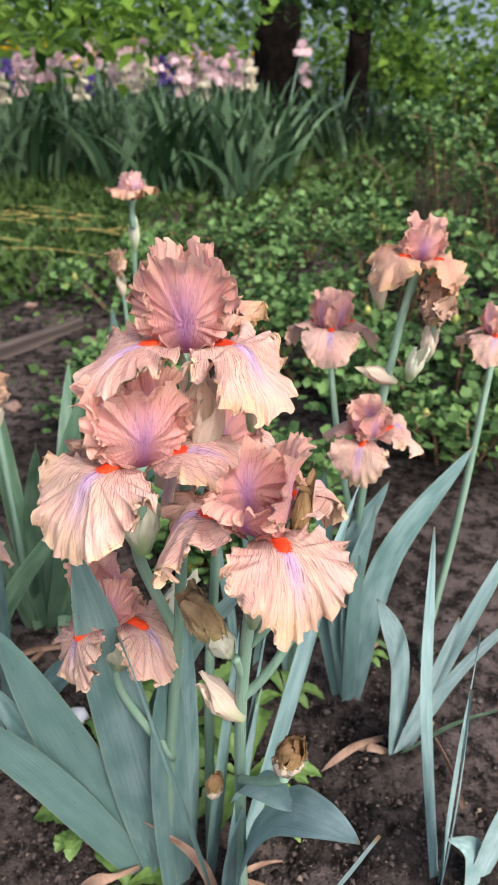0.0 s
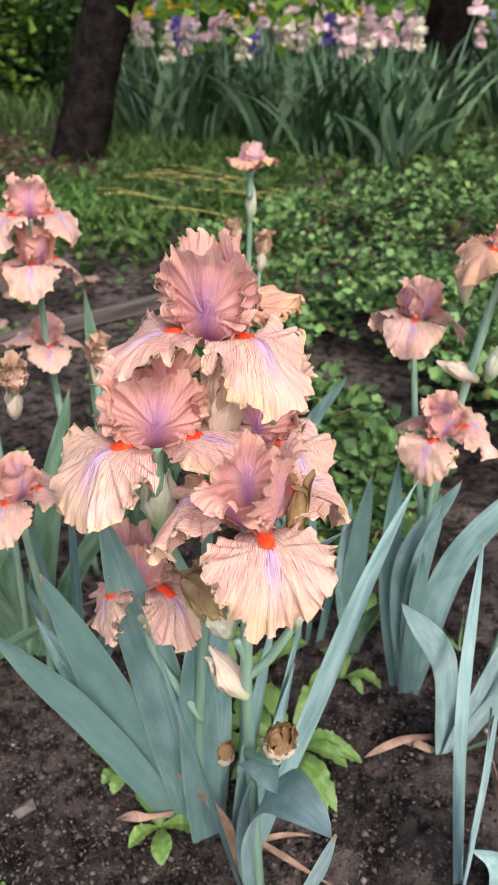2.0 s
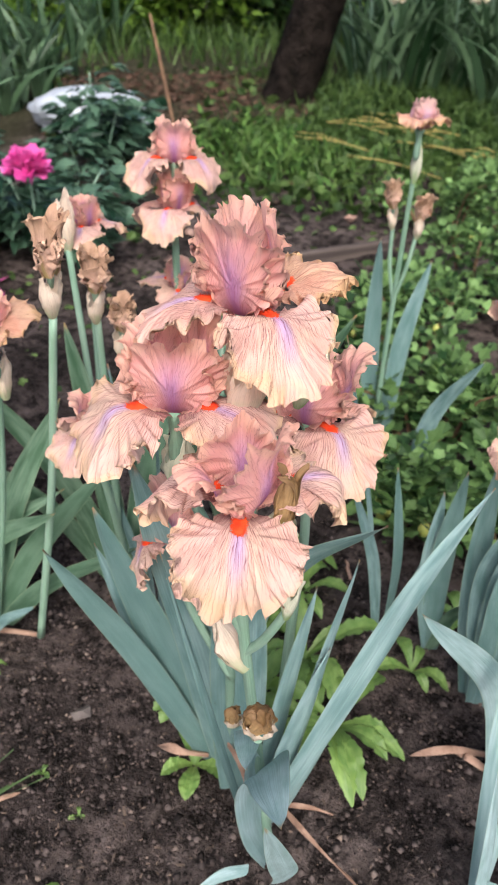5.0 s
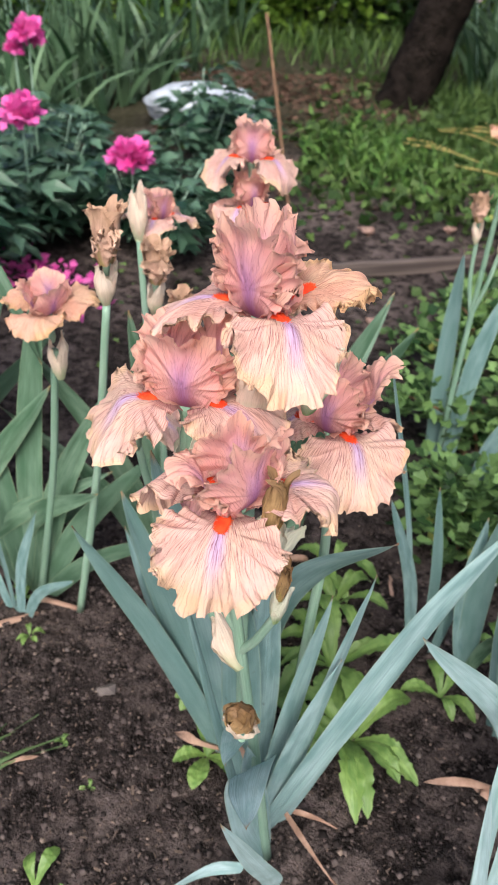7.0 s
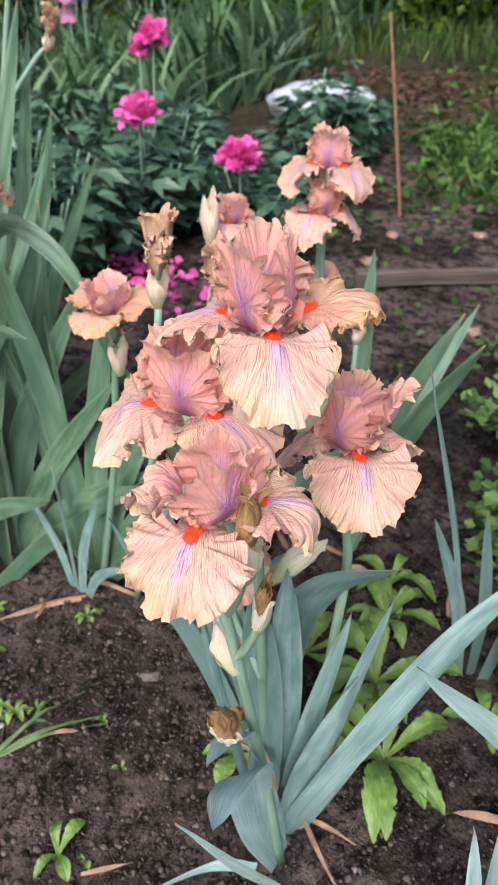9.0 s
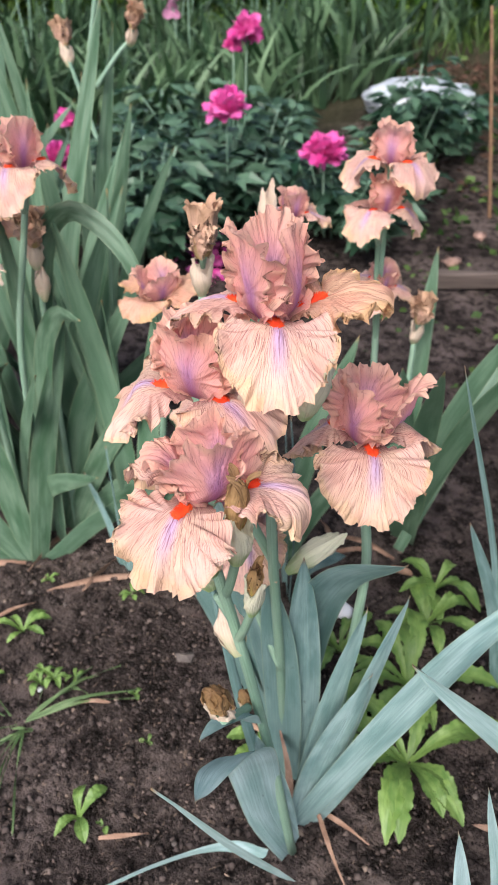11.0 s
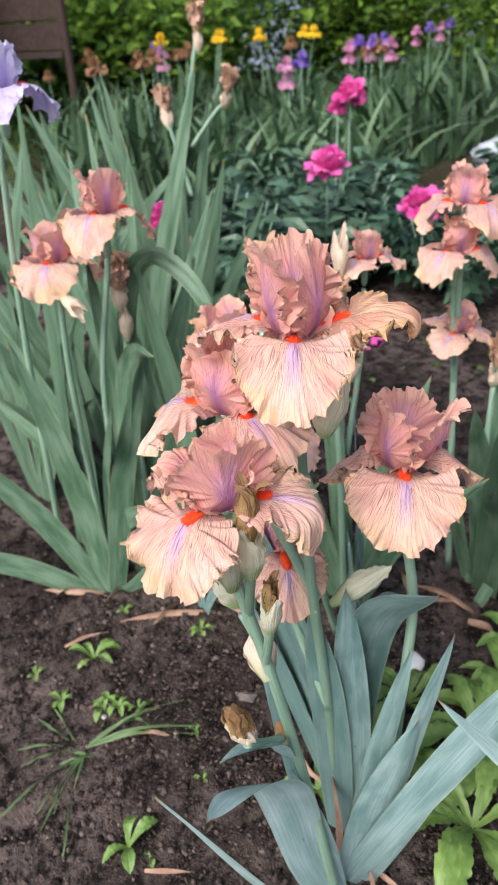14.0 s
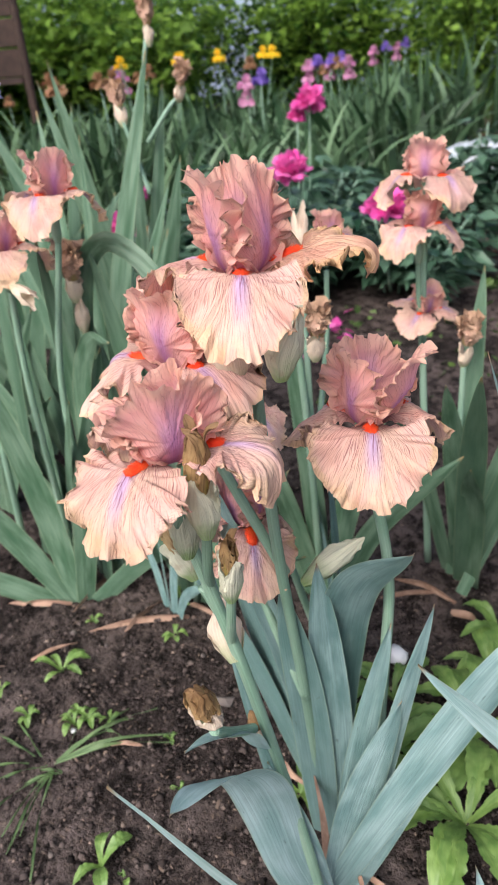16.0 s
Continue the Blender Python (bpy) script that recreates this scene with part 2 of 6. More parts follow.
BLADE_GREEN = leaf_material("iris_blade_green", (0.06, 0.14, 0.075), (0.21, 0.325, 0.225), 0.42, 30.0, 0.12, (0.45, 0.28, 0.12))
# near-black low ends put the shade between blades into the colour
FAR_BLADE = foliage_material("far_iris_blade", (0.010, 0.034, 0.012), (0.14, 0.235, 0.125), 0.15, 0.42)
# lighter copy of the far blade green; brightens the dim bed by colour
FAR_LIGHT = foliage_material("far_light_blade", (0.022, 0.06, 0.022), (0.23, 0.36, 0.20), 0.15, 0.45)
STALK = leaf_material("stalk_green", (0.24, 0.40, 0.28), (0.33, 0.47, 0.36), 0.45, 40.0, 0.05)
SPENT = withered_material("spent_petal", (0.46, 0.29, 0.135), (0.27, 0.17, 0.075), (0.13, 0.065, 0.03), 0.7)
OLIVE = withered_material("olive_petal", (0.42, 0.31, 0.16), (0.26, 0.18, 0.09), (0.12, 0.07, 0.05), 0.6)
SPENT_TAN = withered_material("spent_petal_tan", (0.62, 0.39, 0.29), (0.44, 0.27, 0.19), (0.52, 0.34, 0.20), 0.5)
DEAD = plain_material("dead_petals", (0.34, 0.22, 0.18), (0.20, 0.12, 0.09), 60, 0.7, 0.5)


def spathe_material(name, foot, top, rim):
    """A papery bract: green foot, dry translucent top, fine ribs."""
    a = Mat(name, 0.55, 0.3)
    rib = a.noise(a.xyz(a.f("MULTIPLY", a.u, 26.0), a.f("MULTIPLY", a.v, 2.0), a.rand), 1.0, 2)
    big = a.noise(a.xyz(a.f("MULTIPLY", a.u, 3.0), a.f("MULTIPLY", a.v, 3.0), a.f("MULTIPLY", a.rand, 40.0)), 1.0, 3)
    c = a.mix(a.step(a.f("MULTIPLY_ADD", big, 0.6, a.v), 0.28, 0.75), foot, top)
    c = a.mix(a.f("MULTIPLY", a.step(rib, 0.45, 0.7), 0.35), c, tuple(0.62 * x for x in top))
    c = a.mix(a.f("MULTIPLY", a.step(big, 0.6, 0.72), 0.45), c, rim)
    return a.colour(c).bump(a.f("ADD", rib, big), 0.6, 0.003).thin(0.4).m


SPATHE = spathe_material("spathe_papery", (0.52, 0.57, 0.34), (0.86, 0.72, 0.58), (0.62, 0.42, 0.28))
SPATHE_GREEN = spathe_material("spathe_green", (0.36, 0.50, 0.22), (0.78, 0.78, 0.62), (0.52, 0.44, 0.28))
DRY = plain_material("dry_leaf", (0.40, 0.26, 0.19), (0.22, 0.13, 0.09), 40, 0.8, 0.7)
WEED = leaf_material("weed_leaf", (0.13, 0.245, 0.05), (0.25, 0.38, 0.10), 0.42, 8.0, 0.25)
WEED_GRASS = leaf_material("weed_grass", (0.08, 0.15, 0.05), (0.17, 0.26, 0.10), 0.45, 8.0, 0.2)
# darkest blades coloured for the shade low in the grass
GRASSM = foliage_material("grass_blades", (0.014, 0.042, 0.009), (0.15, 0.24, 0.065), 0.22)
STRAW = foliage_material("straw", (0.50, 0.40, 0.12), (0.42, 0.34, 0.14))
# wide range paints lit top leaves and the dark gaps between them
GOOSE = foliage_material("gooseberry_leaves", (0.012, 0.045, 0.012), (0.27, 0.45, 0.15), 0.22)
BERRY = plain_material("berry", (0.55, 0.56, 0.16), (0.42, 0.46, 0.12), 20, 0.3, 0.05, 0.001, 0.2)
# low end darkened to stand for shade inside the bush
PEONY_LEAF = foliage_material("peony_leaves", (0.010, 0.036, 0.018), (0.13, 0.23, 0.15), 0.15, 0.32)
PEONY = foliage_material("peony_petals", (0.78, 0.07, 0.38), (0.90, 0.24, 0.60), 0.3)
TREE_LEAF = foliage_material("tree_leaves", (0.03, 0.09, 0.015), (0.34, 0.54, 0.08), 0.5)
FERN = foliage_material("feathery_weeds", (0.025, 0.08, 0.015), (0.17, 0.31, 0.07), 0.25)
DARK_LEAF = foliage_material("shrub_leaves", (0.015, 0.05, 0.012), (0.10, 0.20, 0.04), 0.3)
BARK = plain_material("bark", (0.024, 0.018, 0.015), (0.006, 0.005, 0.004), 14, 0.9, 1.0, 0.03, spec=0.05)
TWIG = plain_material("twig", (0.22, 0.13, 0.07), (0.14, 0.08, 0.05), 30, 0.8, 0.4)
STONE = plain_material("stone", (0.15, 0.125, 0.11), (0.09, 0.075, 0.07), 30, 0.85, 0.6)
WHITE = plain_material("white_shell", (0.8, 0.8, 0.8), (0.7, 0.71, 0.74), 30, 0.5, 0.1)
BAG = plain_material("white_plastic", (0.52, 0.56, 0.61), (0.36, 0.40, 0.45), 9, 0.35, 0.3, 0.004, 0.15)
RUST = plain_material("rusty_steel", (0.055, 0.033, 0.026), (0.028, 0.018, 0.015), 25, 0.75, 0.4)
SIDING = plain_material("pale_blue_siding", (0.24, 0.31, 0.41), (0.31, 0.37, 0.46), 2, 0.6, 0.05)
ROOFM = plain_material("grey_roof", (0.25, 0.26, 0.28), (0.18, 0.18, 0.2), 5, 0.7, 0.2)


def soil_material():
    a = Mat("soil", 0.95, 0.06)
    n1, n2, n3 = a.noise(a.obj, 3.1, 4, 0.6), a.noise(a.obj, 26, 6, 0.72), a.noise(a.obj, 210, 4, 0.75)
    fleck = a.noise(a.obj, 120, 2)
    c = a.mix(a.step(n1, 0.38, 0.62), (0.042, 0.033, 0.030), (0.165, 0.130, 0.118))
    # shade baked in: hollows of the bump noise near-black, its crests paler
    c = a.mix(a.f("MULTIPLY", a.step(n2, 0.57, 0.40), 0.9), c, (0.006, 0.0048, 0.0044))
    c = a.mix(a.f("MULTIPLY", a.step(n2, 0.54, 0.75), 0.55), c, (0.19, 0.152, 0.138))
    c = a.mix(a.f("MULTIPLY", a.step(n3, 0.50, 0.74), 0.6), c, (0.125, 0.10, 0.09))
    c = a.mix(a.f("MULTIPLY", a.step(fleck, 0.70, 0.76), 0.6), c, (0.22, 0.16, 0.125))
    # moss and grass roots beyond the beds
    sep = a.t.nodes.new("ShaderNodeSeparateXYZ")
    a.t.links.new(a.obj, sep.inputs[0])
    r2 = a.f("SQRT", a.f("ADD", a.f("MULTIPLY", sep.outputs[0], sep.outputs[0]), a.f("MULTIPLY", sep.outputs[1], sep.outputs[1])))
    far = a.step(a.f("ADD", r2, a.f("MULTIPLY", a.f("SUBTRACT", a.noise(a.obj, 1.3, 4), 0.5), 2.6)), 3.4, 4.4)
    c = a.mix(a.f("MULTIPLY", far, 0.8), c, a.mix(n2, (0.028, 0.040, 0.016), (0.075, 0.062, 0.036)))
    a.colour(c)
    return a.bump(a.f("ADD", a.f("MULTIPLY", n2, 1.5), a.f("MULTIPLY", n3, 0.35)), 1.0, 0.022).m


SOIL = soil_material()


def wood_material():
    a = Mat("weathered_board", 0.9, 0.1)
    mp = a.t.nodes.new("ShaderNodeMapping")
    mp.inputs["Scale"].default_value = (1.5, 40, 40)
    a.t.links.new(a.obj, mp.inputs[0])
    g = a.noise(mp.outputs[0], 1.0, 4, 0.6)
    return a.colour(a.mix(a.step(g, 0.3, 0.7), (0.125, 0.10, 0.088), (0.05, 0.04, 0.036))).bump(g, 0.6, 0.004).m


WOOD = wood_material()


# ---- geometry tools ----
rng = random.Random(11)


def smooth01(x):
    x = min(max(x, 0.0), 1.0)
    return x * x * (3 - 2 * x)


def mesh_of(name, verts, faces, material, uvs=None, smooth=True):
    me = bpy.data.meshes.new(name)
    me.from_pydata(verts, [], faces)
    me.materials.append(material)
    if uvs is not None:
        layer = me.uv_layers.new(name="uv")
        idx = np.empty(len(me.loops), dtype=np.int32)
        me.loops.foreach_get("vertex_index", idx)
        layer.data.foreach_set("uv", np.asarray(uvs, dtype=np.float32)[idx].ravel())
    me.polygons.foreach_set("use_smooth", [smooth] * len(me.polygons))
    me.update()
    return me


def thing(name, loc, label, category, group="", kind=""):
    ob = new(name)
    ob.empty_display_size = 0.05
    ob.location = loc
    return tagged(ob, label, category, group, kind)


def part(name, me, parent, label="", m=None, kind=""):
    ob = new(name, me)
    ob.parent = parent
    if m is not None:
        ob.matrix_basis = m
    if label:
        ob["label"] = label
    if kind:
        ob["kind"] = kind
    return ob


def bezier(pts, n):
    """A smooth line through the points."""
    p = [Vector(q) for q in pts]
    if len(p) == 2:
        return [p[0].lerp(p[1], i / n) for i in range(n + 1)]
    p = [p[0] * 2 - p[1]] + p + [p[-1] * 2 - p[-2]]
    out, segs = [], len(p) - 3
    for i in range(n + 1):
        x = i / n * segs
        k = min(int(x), segs - 1)
        t = x - k
        a, b, c, d = p[k:k + 4]
        out.append(0.5 * (2 * b + (c - a) * t + (2 * a - 5 * b + 4 * c - d) * t * t + (3 * b - a - 3 * c + d) * t ** 3))
    return out


def tube_mesh(name, pts, r0, r1, material, n=16, sides=8, wob=0.0, seed=0.0):
    line = bezier(pts, n)
    verts, uvs, faces = [], [], []
    side = None
    for i, p in enumerate(line):
        t = (line[min(i + 1, n)] - line[max(i - 1, 0)]).normalized()
        side = (t.cross(Vector((0.3, 1, 0.1))) if side is None else side - t * side.dot(t)).normalized()
        up = t.cross(side)
        r = r0 + (r1 - r0) * i / n
        for k in range(sides):
            a = 2 * math.pi * k / sides
            q = r * (1 + wob * noise.noise(p * 30 + Vector((math.cos(a) * 2, math.sin(a) * 2, seed))))
            verts.append(p + side * math.cos(a) * q + up * math.sin(a) * q)
            uvs.append((k / sides, i / n))
    for i in range(n):
        for k in range(sides):
            a, b = i * sides + k, i * sides + (k + 1) % sides
            faces.append((a, b, b + sides, a + sides))
    faces.append(tuple(range(sides))[::-1])
    faces.append(tuple(range(n * sides, (n + 1) * sides)))
    return mesh_of(name, verts, faces, material, uvs)


def blade_mesh(pts, w, az, twist=0.0, material=None, n=22, thick=0.0008, cup=0.0, name="leaf", butt=0.7):
    """A sword leaf along the points; az: the way its flat side faces, in degrees."""
    line = bezier(pts, n)
    cols = (-1.0, -0.66, -0.33, 0.0, 0.33, 0.66, 1.0)
    verts, uvs, faces = [], [], []
    ph = w * 977 + az
    for i, p in enumerate(line):
        s = i / n
        t = (line[min(i + 1, n)] - line[max(i - 1, 0)]).normalized()
        a = radians(az + twist * s)
        nrm = Vector((math.cos(a), math.sin(a), 0.0))
        nrm = (nrm - t * nrm.dot(t)).normalized()
        side = t.cross(nrm).normalized()
        half = 0.5 * w * (butt + (1 - butt) * math.sin(min(s / 0.5, 1) * math.pi / 2)) * (1 - s ** 4.0) ** 0.9 + 0.0002
        half *= 1 + 0.03 * math.sin(9 * s + ph)
        for face in (1, -1):
            for c in cols[::face]:
                off = face * thick * (1 - c * c) * (1 - 0.7 * s) + cup * half * c * c + 0.0012 * math.sin(5 * s + 2 * c + ph) * s
                off += 0.0005 * math.sin(c * 7 + ph) * half / 0.02
                verts.append(p + side * half * c + nrm * off)
                uvs.append((c / 2 + 0.5, s))
    k, m = 2 * len(cols), len(cols)
    for i in range(n):
        for j in range(k):
            if j != m - 1 and j != k - 1:
                a = i * k + j
                faces.append((a, a + 1, a + 1 + k, a + k))
    return mesh_of(name, verts, faces, material or BLADE, uvs)


def leaf(plant, pts, w, az, twist=0.0, material=None, name="leaf", label="", **more):
    base = plant.location
    return part(name, blade_mesh([Vector(p) - base for p in pts], w, az, twist, material, name=name, **more), plant, label)


def angle_at(keys, s):
    for (a, x), (b, y) in zip(keys, keys[1:]):
        if s <= b:
            return x + (y - x) * smooth01((s - a) / (b - a))
    return keys[-1][1]


class Petal:
    """A ruffled petal that leaves the flower's heart along the x axis."""

    def __init__(self, L, W, keys, cup=0.0, ruffle=0.004, seed=0.0, haft=0.2, start=0.006, nu=34, nv=34, skew=0.0, roll=0.0, fold_in=0.0, crumple=1.0, spread=0.72, flare=0.0):
        self.L, self.W, self.seed = L, W, seed
        m = 60
        r, z = start, 0.0
        self.line = [(r, z, radians(angle_at(keys, 0)))]
        for i in range(m):
            th = radians(angle_at(keys, (i + 0.5) / m))
            r, z = r + L / m * math.cos(th), z + L / m * math.sin(th)
            self.line.append((r, z, th))
        verts, uvs, faces = [], [], []
        for j in range(nv + 1):
            s = j / nv
            for i in range(nu + 1):
                u = -1 + 2 * i / nu
                trim = 1 - 0.42 * abs(u) ** 2.4
                a = L * s * trim
                g = haft + (1 - haft) * smooth01((s - 0.02) / spread)
                b = u * W * g
                phi = math.atan2(b, a - 0.35 * L)
                wide = smooth01(s / 0.45)
                rim = max(abs(u) ** 5 * wide, s ** 7)
                outer = max(abs(u) ** 2.2 * wide, s ** 2.6)
                big = noise.noise(Vector((phi * 2.3, a * 7, seed * 3.1)))
                pleat = noise.noise(Vector((phi * 6.5, a * 9, seed * 1.7 + 3)))
                frill = noise.noise(Vector((phi * 13, a * 14, seed * 2.9 + 9)))
                crimp = noise.noise(Vector((phi * 38, a * 60, seed * 1.3 + 21)))
                off = ruffle * (1.5 * big * outer + 1.55 * pleat * outer ** 1.3 + 1.0 * frill * outer ** 2.0 + 0.24 * crimp * rim)
                off += 0.0042 * crumple * noise.noise(Vector((a * 38, b * 38, seed))) * smooth01(s * 2)
                off += 0.0017 * crumple * noise.noise(Vector((a * 95, b * 95, seed + 4))) * smooth01(s * 2) * outer
                off += 0.0009 * (noise.noise(Vector((phi * 16, a * 20, seed + 2))) + noise.noise(Vector((phi * 30, a * 24, seed + 6)))) * smooth01((s - 0.15) / 0.4)
                off += cup * b * b / W + fold_in * abs(b) * smooth01(abs(u)) - flare * W * rim * (0.6 + 0.8 * big)
                a += L * (0.085 * outer * noise.noise(Vector((phi * 5.5, seed, 0))) + 0.05 * rim * noise.noise(Vector((phi * 14, seed, 4))) + 0.010 * rim * noise.noise(Vector((phi * 46, seed, 8))))
                b += skew * a * s + ruffle * (0.75 * outer * noise.noise(Vector((phi * 7, a * 12, seed + 31))) + 0.5 * rim * noise.noise(Vector((phi * 19, a * 30, seed + 37))))
                r, z, th = self.at(a)
                off += roll * b * s
                verts.append((r - off * math.sin(th), b, z + off * math.cos(th)))
                uvs.append((u / 2 + 0.5, s))
        for j in range(nv):
            for i in range(nu):
                a = j * (nu + 1) + i
                faces.append((a, a + 1, a + nu + 2, a + nu + 1))
        self.verts, self.uvs, self.faces = verts, uvs, faces

    def at(self, a):
        x = min(max(a / self.L, 0.0), 1.15) * 60
        k = min(int(x), 59)
        t = x - k
        (r0, z0, h0), (r1, z1, h1) = self.line[k], self.line[k + 1]
        return r0 + (r1 - r0) * t, z0 + (z1 - z0) * t, h0 + (h1 - h0) * min(t, 1)

    def mesh(self, name, material):
        return mesh_of(name, self.verts, self.faces, material, self.uvs)

    def beard(self, material, n=700, lo=0.13, hi=0.37, seed=1):
        """A caterpillar of short dense bristles along the petal's middle."""
        rg = random.Random(seed)
        verts, faces = [], []
        nb, ns = 14, 8
        for j in range(nb + 1):
            f = j / nb
            r, z, th = self.at(self.L * (lo + (hi - lo) * f))
            w = math.sqrt(max(1 - (2 * f - 1) ** 4, 0.0))
            for i in range(ns + 1):
                c = math.pi * i / ns
                b, h = 0.0040 * w * math.cos(c), 0.0026 * w * math.sin(c) - 0.0006
                verts.append((r - math.sin(th) * h, b, z + math.cos(th) * h))
        for j in range(nb):
            for i in range(ns):
                k = j * (ns + 1) + i
                faces.append((k, k + 1, k + ns + 2, k + ns + 1))
        for _ in range(n):
            f, c = rg.random(), rg.uniform(0.05, math.pi - 0.05)
            r, z, th = self.at(self.L * (lo + (hi - lo) * f))
            w = math.sqrt(max(1 - (2 * f - 1) ** 4, 0.0))
            b, h = 0.0040 * w * math.cos(c), 0.0024 * w * math.sin(c) - 0.0006
            nrm, fwd = Vector((-math.sin(th), 0, math.cos(th))), Vector((math.cos(th), 0, math.sin(th)))
            p = Vector((r, b, z)) + nrm * h
            d = (nrm * math.sin(c) + Vector((0, 1, 0)) * math.cos(c) + fwd * (rg.uniform(-0.3, 0.5) + 1.6 * (f - 0.5))).normalized()
            q = d.orthogonal().normalized() * 0.00028
            e = d.cross(q)
            k = len(verts)
            tip = p + d * rg.uniform(0.0012, 0.0028)
            verts += [p + q, p - q * 0.5 + e * 0.87, p - q * 0.5 - e * 0.87, tip]
            faces += [(k, k + 1, k + 3), (k + 1, k + 2, k + 3), (k + 2, k, k + 3)]
        return mesh_of("beard", verts, faces, material)


def lathe(name, rings, material, sides=14, ruff=0.0, seed=0.0):
    """A body of revolution up the z axis from (radius, height) rings."""
    verts, uvs, faces = [], [], []
    for i, (r, z) in enumerate(rings):
        for k in range(sides):
            a = 2 * math.pi * k / sides
            q = r * (1 + ruff * (i / len(rings)) * (math.sin(3 * a + seed) + 0.6 * math.sin(7 * a + 2 * seed)))
            verts.append((q * math.cos(a), q * math.sin(a), z + ruff * 0.4 * r * math.sin(5 * a + seed) * i / len(rings)))
            uvs.append((k / sides, i / (len(rings) - 1)))
    for i in range(len(rings) - 1):
        for k in range(sides):
            a, b = i * sides + k, i * sides + (k + 1) % sides
            faces.append((a, b, b + sides, a + sides))
    faces.append(tuple(range(sides))[::-1])
    return mesh_of(name, verts, faces, material, uvs)


def turned(az):
    return pose(0, 0, 0, 0, 0, az)


FALL_KEYS = [(0, 48), (0.22, 18), (0.45, -38), (0.75, -78), (1, -88)]
STD_KEYS = [(0, 45), (0.3, 70), (0.65, 88), (1, 40)]


def bloom(plant, at, az, falls, standards, tilt=(0, 0), scale=1.0, fall_mat=None, std_mat=None, res=66, seed=1.0, label="", beards=True):
    """An iris flower: three falls with beards, three standards, style arms, tube. Each petal: a dict of changes."""
    m = Matrix.Translation(Vector(at) - plant.location) @ pose(0, 0, 0, tilt[0], tilt[1], 0) @ Matrix.Scale(scale, 4)
    tube = lathe("bloom", [(0.0035, -0.05), (0.006, -0.042), (0.006, -0.025), (0.0045, -0.02), (0.006, -0.008), (0.010, 0.001), (0.004, 0.006)], STALK, 10)
    core = part("bloom", tube, plant, label or "ruffled peach iris bloom with orange-red beards", m)
    for i, d in enumerate(falls):
        q = dict(L=0.086, W=0.038, keys=FALL_KEYS, cup=-0.08, ruffle=0.0062, seed=seed + i * 1.7, haft=0.26, nu=res, nv=res, spread=0.58)
        q.update({k: v for k, v in d.items() if k not in ("az", "aged")})
        p = Petal(**q)
        a = turned(az + d.get("az", 120 * i))
        aged = d.get("aged", False)
        part("fall", p.mesh("fall", AGED_FALL if aged else fall_mat or PEACH_FALL), core, "curled tan ageing fall" if aged else "pale peach drooping fall with violet streak", a)
        if beards:
            part("beard", p.beard(BEARD, 340 if res > 24 else 130, seed=int(seed * 10) + i), core, "orange-red fuzzy beard", a)
    for i, d in enumerate(standards):
        q = dict(L=0.068, W=0.031, keys=STD_KEYS, cup=0.35, crumple=1.3, ruffle=0.0056, flare=0.18, seed=seed * 2 + 5 + i * 2.3, haft=0.2, start=0.007, nu=res, nv=res)
        q.update({k: v for k, v in d.items() if k != "az"})
        p = Petal(**q)
        part("standard", p.mesh("standard", std_mat or PEACH_STD), core, "salmon upright standard with violet base", turned(az + d.get("az", 60 + 120 * i)))
    for i, d in enumerate(falls):
        p = Petal(0.03, 0.010, [(0, 45), (0.5, 30), (1, 65)], -0.3, 0.001, seed + i, 0.5, 0.004, 10, 10)
        part("style_arm", p.mesh("style_arm", std_mat or PEACH_STD), core, "", turned(az + d.get("az", 120 * i)))
    return core


def align(direction):
    return Vector(direction).to_track_quat("Z", "Y").to_matrix().to_4x4()


def sheath(plant, at, direction, length, r, material=None, label="papery green spathe", name="spathe", seed=0.0, open_top=0.72):
    """Two wrinkled papery bracts that wrap each other and end in points."""
    verts, uvs, faces = [], [], []
    nu, nv = 14, 16
    for turn, long, wide in ((0.0, 1.0, 2.1), (2.9, 0.86, 1.9)):
        k = len(verts)
        for j in range(nv + 1):
            s = j / nv
            rr = r * (0.35 + 0.65 * math.sin(min(s * 1.9, 1) * math.pi / 2)) * (1 - (1 - open_top) * smooth01((s - 0.55) / 0.45))
            for i in range(nu + 1):
                u = -1 + 2 * i / nu
                a = turn + seed + u * wide * (1 - 0.72 * s ** 3)
                q = rr * (1 + 0.45 * noise.noise(Vector((a * 3.0, s * 4, seed))) * s + 0.10 * math.sin(a * 11 + seed) * s + 0.14 * noise.noise(Vector((a * 7, s * 9, seed)))) + 0.0006 * (turn > 0)
                q += r * 0.5 * s ** 4 * noise.noise(Vector((u * 3, seed, turn)))
                z = length * long * s * (1 - 0.16 * abs(u) ** 2 * s)
                verts.append((q * math.cos(a), q * math.sin(a), z))
                uvs.append((u / 2 + 0.5, s))
        for j in range(nv):
            for i in range(nu):
                b = k + j * (nu + 1) + i
                faces.append((b, b + 1, b + nu + 2, b + nu + 1))
    m = Matrix.Translation(Vector(at) - plant.location) @ align(direction) @ Matrix.Diagonal((1, 0.7, 1, 1))
    return part(name, mesh_of(name, verts, faces, material or SPATHE, uvs), plant, label, m)


